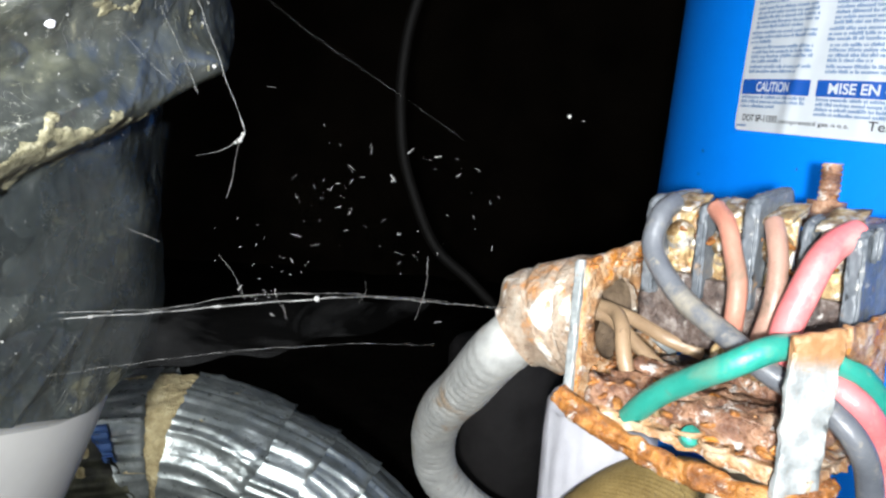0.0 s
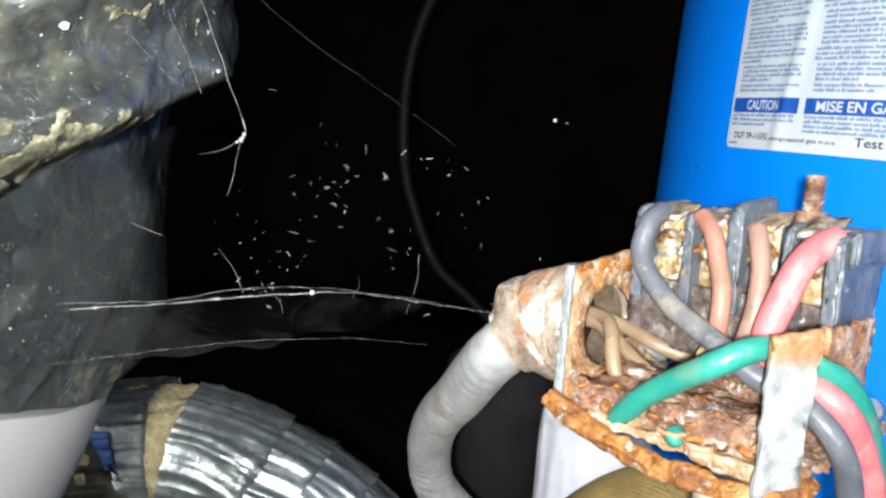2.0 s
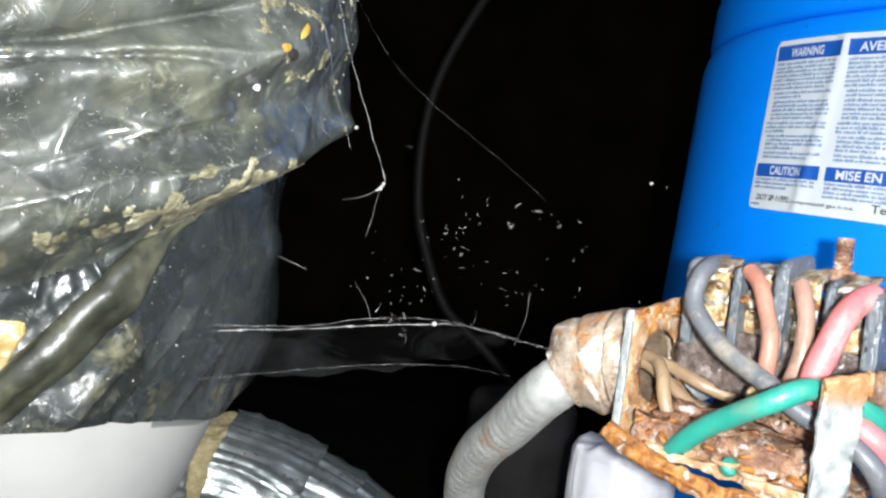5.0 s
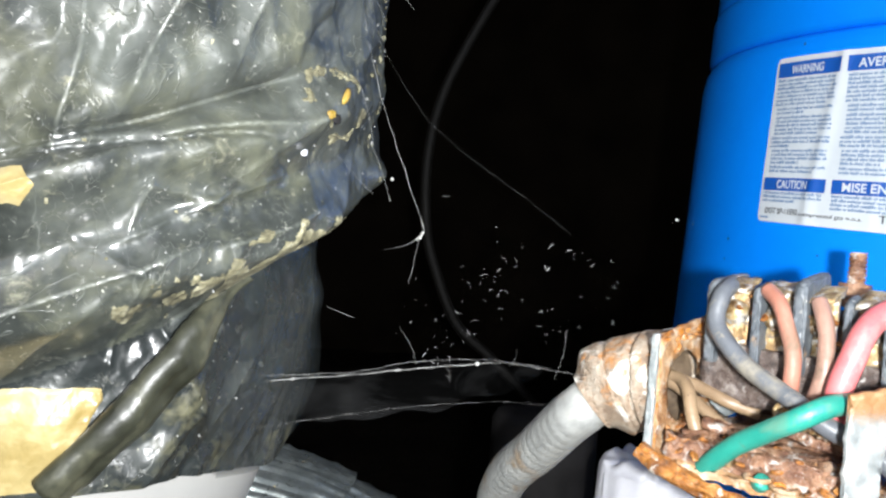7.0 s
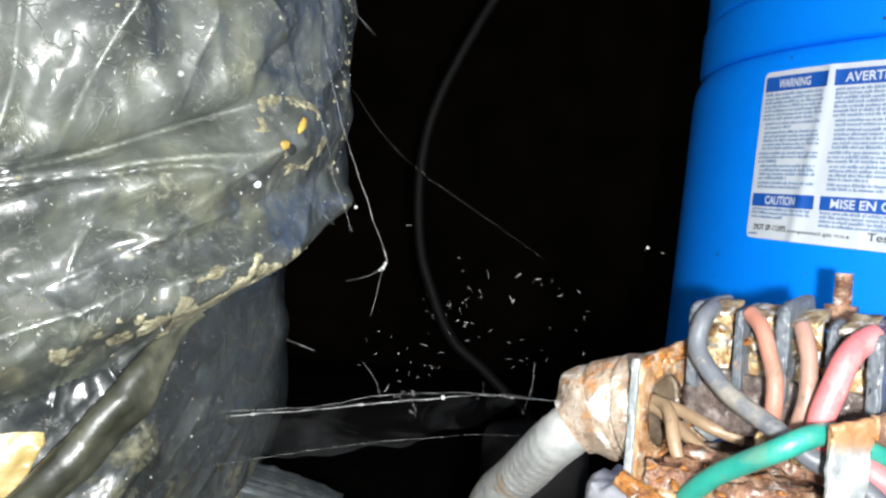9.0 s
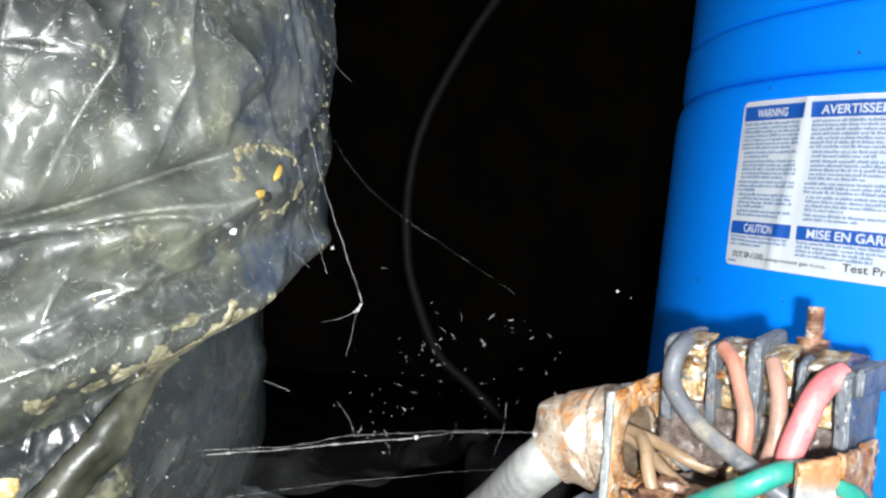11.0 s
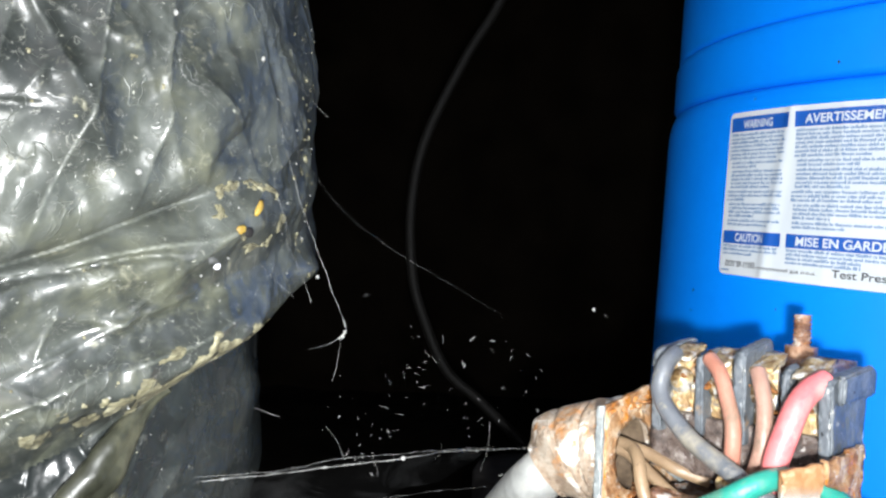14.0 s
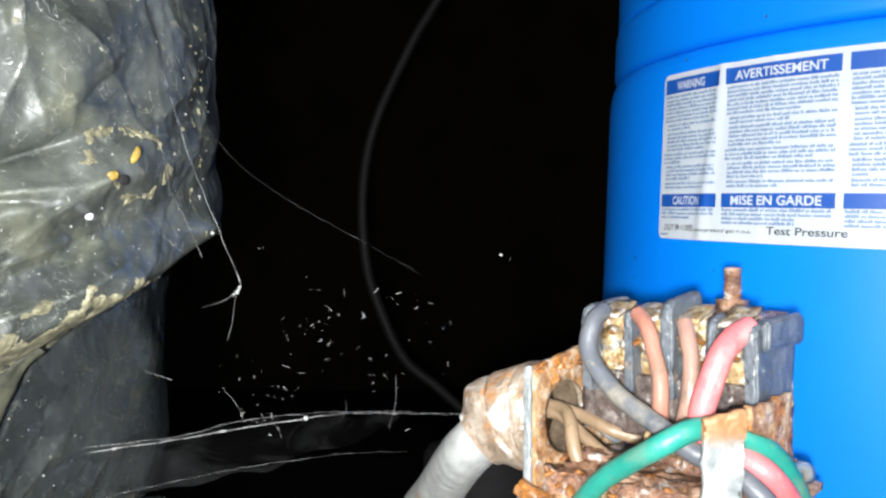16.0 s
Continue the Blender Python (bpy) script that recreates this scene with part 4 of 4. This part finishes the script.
bm = bmesh.new()
nu, nv = 430, 400
grid = []
for j in range(nv + 1):
    row = []
    for i in range(nu + 1):
        deg = -150 + 58 * i / 40 if i < 40 else -92 + 107 * (i - 40) / 340 if i < 380 else 15 + 75 * (i - 380) / 50
        hem = hem_z(deg)
        z = hem + (0.33 - hem) * (j / nv) ** 1.12
        a = radians(deg)
        r = film_r(deg, z)
        row.append(bm.verts.new((CX + r * math.cos(a), CY + r * math.sin(a), z)))
    grid.append(row)
for j in range(nv):
    for i in range(nu):
        bm.faces.new((grid[j][i], grid[j][i + 1], grid[j + 1][i + 1], grid[j + 1][i]))
# faces below the fold line are split off to take the shade-painted colour
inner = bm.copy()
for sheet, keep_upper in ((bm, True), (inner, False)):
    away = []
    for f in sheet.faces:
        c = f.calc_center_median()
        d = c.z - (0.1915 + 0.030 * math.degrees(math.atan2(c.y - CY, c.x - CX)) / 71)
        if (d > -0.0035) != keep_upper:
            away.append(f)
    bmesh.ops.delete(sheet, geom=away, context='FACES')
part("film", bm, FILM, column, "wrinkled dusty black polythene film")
part("shaded_film", inner, FILM_SHADED, column, "black polythene below the fold, darkened in place of shade")


def on_film(deg, z, off=0.0):
    r = film_r(deg, z) + off
    return Vector((CX + r * math.cos(radians(deg)), CY + r * math.sin(radians(deg)), z))


bm = bmesh.new()
grid = []
for j in range(41):
    row = []
    for i in range(61):
        deg = -34 + 80 * i / 60
        z = hem_z(deg) - 0.001 + 0.048 * j / 40
        r = 0.0590 - 0.22 * max(0, 0.155 - z) + 0.0015 * math.sin(deg * 0.11 + z * 90) + 0.0012 * noise.noise(Vector((deg * 0.06, z * 120, 3)))
        row.append(bm.verts.new((CX + r * math.cos(radians(deg)), CY + r * math.sin(radians(deg)), z)))
    grid.append(row)
for j in range(40):
    for i in range(60):
        bm.faces.new((grid[j][i], grid[j][i + 1], grid[j + 1][i + 1], grid[j + 1][i]))
part("hanging_film", bm, FILM_THIN, column, "smoky see-through plastic flap")

fold = spline([on_film(-36, 0.1765, 0.0005), on_film(-39.6, 0.1717, 0.002), on_film(-47.7, 0.1609, 0.002), on_film(-56, 0.150, 0.002), on_film(-64, 0.141, 0.002)], 16)
part("rolled_fold", roughen(tube(fold, lambda f, a, l: (0.0009 + 0.0022 * sstep(0.0, 0.4, f)) * (1 + 0.30 * math.cos(2 * a + l * 25)), 40), 0.0007, 110), FILM_DULL, column, "rolled plastic fold")

# ---- foil-taped elbow ----
duct = thing("foil_duct", (-0.06, 0.30, 0), "insulated pipe elbow wrapped in overlapping wrinkled foil tape", "insulated pipe")
dax = spline([(-0.175, 0.305, 0.040), (-0.135, 0.30, 0.051), (-0.100, 0.30, 0.0560), (-0.066, 0.30, 0.0470), (-0.037, 0.298, 0.0345), (-0.008, 0.292, 0.0130), (0.010, 0.288, -0.006)], 30)


def duct_frame(i):
    """Place, side and up of the duct's axis at a fractional index."""
    i = max(0.0, min(len(dax) - 1.001, i))
    k = int(i)
    p = dax[k].lerp(dax[k + 1], i - k)
    d = (dax[min(k + 2, len(dax) - 1)] - dax[max(k - 1, 0)]).normalized()
    side = d.cross(Vector((0, 0, 1))).normalized()
    return p, side, side.cross(d)


def sleeve(i0, i1, r0, seed, slant0=0.0, slant1=0.0, a0=0.0, a1=2 * math.pi, lift=0.0):
    bm, rings, n = bmesh.new(), [], 46
    for j in range(n + 1):
        f, ring = j / n, []
        for k in range(151):
            a = a0 + (a1 - a0) * k / 150
            i = i0 + (i1 - i0) * f + (slant0 * (1 - f) + slant1 * f) * math.sin(a) + 1.1 * noise.noise(Vector((a * 2.5, seed, f))) + 0.5 * noise.noise(Vector((a * 9, seed, f)))
            p, side, up = duct_frame(i)
            l = i * 0.0011
            drift = 0.25 * noise.noise(Vector((l * 14 + seed, a * 1.1, seed + 6)))
            w = 1 - abs(noise.noise(Vector((l * 5 + seed, (a + drift) * 4.4, seed)))) * 2
            w2 = 1 - abs(noise.noise(Vector((l * 11 + seed, (a + drift) * 9.0, seed + 3)))) * 2
            rim = math.exp(-f / 0.06) + math.exp(-(1 - f) / 0.06)
            r = r0 + lift + 0.0017 * max(0, w) ** 5 + 0.0008 * max(0, w2) ** 5 + 0.0009 * noise.noise(Vector((l * 25, a * 1.7, seed))) + rim * (0.0006 + 0.0012 * noise.noise(Vector((a * 3, seed, 2))))
            ring.append(bm.verts.new(p + r * (math.cos(a) * side + math.sin(a) * up)))
        rings.append(ring)
    for a, b in zip(rings, rings[1:]):
        for k in range(150):
            bm.faces.new((a[k], a[k + 1], b[k + 1], b[k]))
    return bm


part("insulation", tube(dax[34:76], lambda f, a, l: 0.0281 + 0.0026 * noise.fractal(Vector((l * 130, 3 * math.cos(a), 3 * math.sin(a))), 1, 2, 5), 120), FIBRE, duct, "yellowed glass-wool insulation")
part("foil_sleeve", sleeve(47, 58, 0.0296, 1.0, -10, -4), FOIL, duct)
part("film_cover", sleeve(0, 49, 0.0288, 15.0, 0, -10), FILM_DULL, duct, "dull black plastic cover")
part("printed_patch", sleeve(46, 50, 0.0296, 1.0, -9, -8, 0.15, 0.62, 0.0008), FOIL_PRINT, duct, "faded blue print on the foil")
part("foil_sleeve", sleeve(62, 90, 0.0294, 4.0, 1, 3), FOIL, duct)
part("foil_sleeve", sleeve(87, 108, 0.0274, 7.0, 3, 2), FOIL, duct)
part("foil_sleeve", sleeve(105, 124, 0.0258, 11.0, 3, 2), FOIL, duct)
part("foil_sleeve", sleeve(121, 150, 0.0242, 19.0, 2, 0), FOIL, duct)

# ---- pipes below and behind the switch ----
post = thing("wrapped_pipe", (0.0635, 0.257, 0), "upright pipe wrapped in creased white tape", "pipe")
bm = lathe([(0.019, 0.0), (0.0192, 0.03), (0.0188, 0.06), (0.0186, 0.08), (0.0186, 0.088), (0.0187, 0.094), (0.0184, 0.1020), (0.0181, 0.1045), (0.0150, 0.1060), (0.004, 0.106)], 0.0635, 0.257, 96,
           lambda a, z: 0.0012 * math.cos(4 * a + 0.7) + 0.0010 * noise.noise(Vector((3 * math.cos(a), 3 * math.sin(a), z * 60))) - 0.0016 * math.exp(-((math.sin(a + 1.9)) / 0.06) ** 2))
for v in bm.verts:
    if v.co.z > 0.085:
        v.co.z += (v.co.z - 0.085) * (0.22 * noise.noise(Vector((v.co.x * 160, v.co.y * 160, 3))) - 0.10)
part("tape", bm, WHITE_WRAP, post, "creased white tape")
bm = bmesh.new()
rows = []
for j in range(15):
    row = []
    for i in range(41):
        a = radians(200 + 95 * i / 40)
        z = 0.001 + (0.0985 + 0.0022 * noise.noise(Vector((i * 0.25, 4, 0))) + 0.003 * (i / 40)) * j / 14
        r = 0.0206 + 0.0007 * noise.noise(Vector((i * 0.2, z * 70, 8)))
        row.append(bm.verts.new((0.0635 + r * math.cos(a), 0.257 + r * math.sin(a), z)))
    rows.append(row)
for j in range(14):
    for i in range(40):
        bm.faces.new((rows[j][i], rows[j][i + 1], rows[j + 1][i + 1], rows[j + 1][i]))
part("tape_overlap", bm, WHITE_WRAP, post, "loose overlapping lap of white tape")
tee = thing("cloth_wrapped_pipe", (0.06, 0.22, 0), "sloping pipe bound in woven khaki cloth tape", "pipe")
cloth = spline([(0.013, 0.205, 0.022), (0.042, 0.212, 0.050), (0.066, 0.222, 0.0705), (0.084, 0.228, 0.0755), (0.099, 0.236, 0.067), (0.113, 0.245, 0.047)], 80)
part("binding", tube(cloth, lambda f, a, l: 0.0185 + 0.00030 * math.sin(2 * math.pi * l / 0.0014) * math.sin(a * 48) + (0.0010 if int(l / 0.022) % 2 else 0), 200), STRAP, tee, "woven khaki binding")
sleeve_pipe = thing("foam_sleeved_pipe", (0.035, 0.34, 0), "upright pipe in a black foam sleeve", "pipe")
part("foam_sleeve", lathe([(0.0265, 0.0), (0.0265, 0.05), (0.0265, 0.094), (0.024, 0.098), (0.010, 0.099)], 0.036, 0.345, 48), RUBBER, sleeve_pipe)

cable = thing("cable", (-0.04, 0.55, 0.25), "dull grey cable in a slack curve shaped to the camera's view", "cable")
# points placed to fit the camera's view at an assumed depth
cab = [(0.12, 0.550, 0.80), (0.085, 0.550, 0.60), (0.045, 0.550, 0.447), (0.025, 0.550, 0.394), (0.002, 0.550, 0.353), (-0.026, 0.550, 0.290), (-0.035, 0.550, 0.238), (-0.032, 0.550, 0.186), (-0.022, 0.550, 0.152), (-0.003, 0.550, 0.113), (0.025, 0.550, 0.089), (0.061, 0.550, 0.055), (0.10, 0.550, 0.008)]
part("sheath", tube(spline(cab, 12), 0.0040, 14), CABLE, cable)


# ---- dirt, leaf bits and foam on the film ----
def film_crust(name, deg0, deg1, z0, z1, mask, mat, lab, off=0.0002, n=220):
    """A broken crust that follows the film, kept where the mask is positive."""
    b = bmesh.new()
    pts, val = {}, {}
    for j in range(n + 1):
        for i in range(n + 1):
            deg, z = deg0 + (deg1 - deg0) * i / n, z0 + (z1 - z0) * j / n
            m = mask(deg, z)
            val[i, j] = m
            pts[i, j] = (deg, z, off + 0.0005 * min(1, max(-0.4, m * 3)) * (0.6 + 0.8 * noise.noise(Vector((deg * 0.3, z * 260, 2)))))
    made = {}
    for j in range(n):
        for i in range(n):
            q = [(i, j), (i + 1, j), (i + 1, j + 1), (i, j + 1)]
            if sum(val[k] for k in q) > 0:
                for k in q:
                    if k not in made:
                        made[k] = b.verts.new(on_film(*pts[k][:2], pts[k][2]))
                b.faces.new([made[k] for k in q])
    return part(name, b, mat, column, lab)


def blotch(deg, z, seed, scale=1.0):
    return noise.fractal(Vector((deg * 0.16 * scale, z * 130 * scale, seed)), 1, 2, 5)


film_crust("dirt_crust", -60, -14, 0.165, 0.198, lambda d, z: blotch(d, z, 3, 1.6) * 1.3 + 0.95 - abs(z - (0.1945 + 0.030 * d / 71)) / 0.0050 - abs(d + 36) / 20, DUST, "tan crumbly dirt crust along the fold")
film_crust("dirt_crust", -40, -12, 0.198, 0.220, lambda d, z: blotch(d, z, 8, 2.6) * 1.6 + 0.02 - abs(math.hypot((d + 25) / 9, (z - 0.2095) / 0.0075) - 0.85) / 0.20, DUST, "ring of dried dirt")
film_crust("dirt_crust", -24, 8, 0.196, 0.27, lambda d, z: blotch(d, z, 12, 4.5) * 1.5 - 0.62 - abs(d + 6) / 16, DUST, "specks of dirt near the edge")
film_crust("dirt_crust", -80, -42, 0.145, 0.240, lambda d, z: blotch(d, z, 21, 2.6) * 1.5 - 1.15, DUST, "scattered dried mud")
film_crust("foam_patch", -84, -56.5, 0.1405, 0.1590, lambda d, z: blotch(d, z, 31) * 0.25 + 0.9 - max(0, (z - 0.1555) / 0.0022) - max(0, (d + 63.5 - (z - 0.1446) * 450) / 1.2), FOAM, "torn yellowed foam showing through the film", 0.0010, 200)
film_crust("foam_patch", -84, -66, 0.1845, 0.1945, lambda d, z: blotch(d, z, 37) * 0.4 + 0.8 - abs(z - 0.1895) / 0.0032 - max(0, (d + 69) / 1.5), FOAM, "torn yellowed foam showing through the film", 0.0008, 160)


def pod(deg, z, size, squash, turn):
    b = bmesh.new()
    bmesh.ops.create_icosphere(b, subdivisions=3, radius=1)
    c = on_film(deg, z, 0.0006)
    a = radians(deg)
    out, side = Vector((math.cos(a), math.sin(a), 0)), Vector((-math.sin(a), math.cos(a), 0))
    t = radians(turn)
    ax = side * math.cos(t) + Vector((0, 0, 1)) * math.sin(t)
    ay = -side * math.sin(t) + Vector((0, 0, 1)) * math.cos(t)
    for v in b.verts:
        x, y, zz = v.co
        k = 1 + 0.25 * noise.noise(Vector((x * 2, y * 2, zz * 2 + turn)))
        v.co = c + ax * (x * size * k) + ay * (y * size * squash * k + size * 0.2 * x * x) + out * (zz * size * 0.35 * k)
    return b


for deg, z, size, squash, turn in ((-26.5, 0.2105, 0.0017, 0.42, 62), (-31.3, 0.2062, 0.0011, 0.75, 10)):
    part("leaf_bit", pod(deg, z, size, squash, turn), LEAF, column, "yellow dried leaf bit")
# raised black blob in place of the shade inside a small hole
hole = pod(-29.0, 0.2058, 0.0012, 0.8, 20)
part("puncture_shade", hole, RUBBER, column, "dark blob painted for the shade in a small hole")
rng = random.Random(11)
bm = bmesh.new()
for i in range(190):
    deg, z, r = rng.uniform(-85, 2), rng.uniform(0.145, 0.27), 0.00022 * rng.uniform(0.4, 1.0) ** 2 * (3.2 if i % 17 == 0 else 1.4)
    c = on_film(deg, z, 0.0002)
    m = bmesh.ops.create_icosphere(bm, subdivisions=1, radius=r, matrix=Matrix.Translation(c) @ pose(0, 0, 0, rng.uniform(0, 180), rng.uniform(0, 180), 0) @ Matrix.Diagonal((1, rng.uniform(0.5, 1.4), 0.6, 1)))
tagged(part("dust_specks", bm, SILK, column, "pale dust specks"), kind="stuff")
b = pod(-32.1, 0.1992, 0.0008, 0.7, 25)
part("paint_fleck", b, WHITE_WRAP, column, "white fleck")

# ---- cobwebs between the column and the conduit ----
web = thing("cobweb", (-0.0657, 0.119, 0.1529), "dusty grey cobweb strung from the plastic to the conduit connector", "cobweb")


def strand(name, pts, r, mat=SILK_THREAD, lumps=0.0, seed=0.0):
    p = spline(pts, 30)
    p = [q + Vector((noise.noise(q * 300 + Vector((seed, 0, 0))), noise.noise(q * 300 + Vector((0, seed, 7))), noise.noise(q * 260 + Vector((3, 0, seed))))) * 0.0002 for q in p]
    return part(name, tube(p, lambda f, a, l: 0.34 * r * (1 + lumps * max(0, noise.noise(Vector((l * 420, seed, 0))) * 1.5) ** 2), 6), mat, web)


strand("strand", [(-0.0446, 0.117, 0.2290), (-0.0433, 0.119, 0.2228), (-0.0398, 0.119, 0.2119), (-0.0331, 0.119, 0.1954), (-0.0298, 0.119, 0.1874), (-0.0303, 0.119, 0.1856)], 0.00016, lumps=2.0, seed=1)
strand("strand", [(-0.0303, 0.119, 0.1856), (-0.0330, 0.119, 0.1835), (-0.0371, 0.119, 0.1823)], 0.00012, lumps=2.0, seed=2)
strand("strand", [(-0.0303, 0.119, 0.1856), (-0.0312, 0.119, 0.1800), (-0.0320, 0.119, 0.1760)], 0.00009, lumps=1.5, seed=3)
strand("strand", [(-0.0480, 0.112, 0.2330), (-0.0340, 0.124, 0.2140), (-0.0250, 0.130, 0.2060), (-0.0060, 0.140, 0.1950), (0.006, 0.150, 0.1880)], 0.000022, lumps=2.5, seed=4)
strand("strand", [(-0.0700, 0.110, 0.1530), (-0.0657, 0.119, 0.1529), (-0.0427, 0.119, 0.1564), (-0.0167, 0.119, 0.1606), (-0.0073, 0.134, 0.1585), (0.0055, 0.157, 0.1535), (0.0198, 0.183, 0.148)], 0.00032, lumps=2.2, seed=5)
strand("strand", [(-0.0640, 0.118, 0.1548), (-0.0427, 0.119, 0.1569), (-0.0300, 0.119, 0.1600), (-0.0180, 0.119, 0.1614), (-0.0080, 0.134, 0.1588), (0.005, 0.157, 0.1540)], 0.00013, lumps=1.5, seed=6)
strand("strand", [(-0.0620, 0.118, 0.1440), (-0.0460, 0.119, 0.1475), (-0.0340, 0.119, 0.1500), (-0.0220, 0.119, 0.1520), (-0.0100, 0.128, 0.1512), (0.003, 0.150, 0.146)], 0.00007, lumps=1.6, seed=7)
strand("strand", [(-0.0480, 0.119, 0.1700), (-0.0450, 0.119, 0.1688), (-0.0425, 0.119, 0.1682)], 0.00012, lumps=1.0, seed=8)
rng = random.Random(61)
for k in range(9):
    a = Vector((-0.0455 + rng.uniform(-0.003, 0.004), 0.116 + rng.uniform(-0.006, 0.006), rng.uniform(0.196, 0.238)))
    b = a + Vector((rng.uniform(0.002, 0.010), rng.uniform(-0.004, 0.004), rng.uniform(-0.014, -0.003)))
    strand("strand", [a, (a + b) / 2 + Vector((0.0005, 0, -0.0007)), b], rng.uniform(0.00005, 0.00010), lumps=2.5, seed=20 + k)
for x0, z0, x1, z1 in ((-0.0235, 0.1600, -0.0220, 0.1560), (-0.0090, 0.1640, -0.0100, 0.1600), (0.0010, 0.1690, -0.0005, 0.1580), (-0.0330, 0.1668, -0.0290, 0.1592)):
    strand("strand", [(x0, 0.119, z0), ((x0 + x1) / 2 + 0.0006, 0.120, (z0 + z1) / 2), (x1, 0.121, z1)], 0.00006, lumps=2.0, seed=x0 * 900)
bm = bmesh.new()
rows = []
for j in range(9):
    f = j / 8
    row = []
    for i in range(61):
        g = i / 60
        x = -0.064 + 0.066 * g
        z1 = 0.1532 + 0.0074 * min(1, g / 0.65) - 0.005 * max(0, g - 0.65) / 0.35
        z0 = z1 - 0.0098 * math.sin(math.pi * (0.15 + 0.85 * g)) ** 0.6
        sag = 0.0012 * noise.noise(Vector((g * 9, f * 2, 4)))
        row.append(bm.verts.new((x, 0.119 + 0.030 * max(0, g - 0.65) / 0.35 + 0.003 * math.sin(f * 3) + sag, z0 + (z1 - z0) * f + sag)))
    rows.append(row)
for j in range(8):
    for i in range(60):
        bm.faces.new((rows[j][i], rows[j][i + 1], rows[j + 1][i + 1], rows[j + 1][i]))
part("gauze", bm, SILK_FAINT, web, "faint dusty web gauze")
rng = random.Random(23)
bm = bmesh.new()
KNOTS = [(-0.0150, 0.119, 0.1780), (-0.0175, 0.121, 0.1735), (-0.0215, 0.118, 0.1670), (-0.0050, 0.120, 0.1735), (-0.0250, 0.117, 0.1610), (0.0090, 0.121, 0.1775), (-0.0020, 0.122, 0.1680), (-0.0120, 0.118, 0.1850), (0.0020, 0.121, 0.1830)]
for i in range(110):
    k = rng.choice(KNOTS)
    wide = 0.0022 if i % 3 else 0.010
    c = Vector((rng.gauss(k[0], wide), k[1] + rng.uniform(-0.008, 0.008), rng.gauss(k[2], wide * 0.8)))
    if c.x < -0.042 or c.x > 0.035 or c.z < 0.158:
        continue
    d = Vector((rng.uniform(-0.8, 0.8), rng.uniform(-0.3, 0.3), rng.uniform(-1, 1))).normalized()
    l = 0.0002 + 0.0016 * rng.random() ** 4
    e = Vector((rng.uniform(-1, 1), 0, rng.uniform(-1, 1))) * l * 0.12
    tube_into(bm, [c, c + d * l * 0.5 + e, c + d * l], 0.000052 * rng.random() ** 2 + 0.000016, 5)
# the last ball is added as a painted glint on the film's tip
for x, y, z, r in ((0.0217, 0.1197, 0.1929, 0.00032), (-0.0303, 0.119, 0.1853, 0.00042), (-0.0298, 0.119, 0.1863, 0.00034), (-0.0300, 0.119, 0.1858, 0.0003), (-0.0309, 0.1188, 0.1849, 0.00026), (-0.0167, 0.119, 0.1606, 0.0005), (-0.0372, 0.127, 0.1971, 0.0004)):
    bmesh.ops.create_icosphere(bm, subdivisions=2, radius=r, matrix=Matrix.Translation((x, y, z)))
tagged(part("web_dust_glint", bm, SILK, web, "scattered dust bits caught in threads, one ball painting a glint"), kind="stuff")
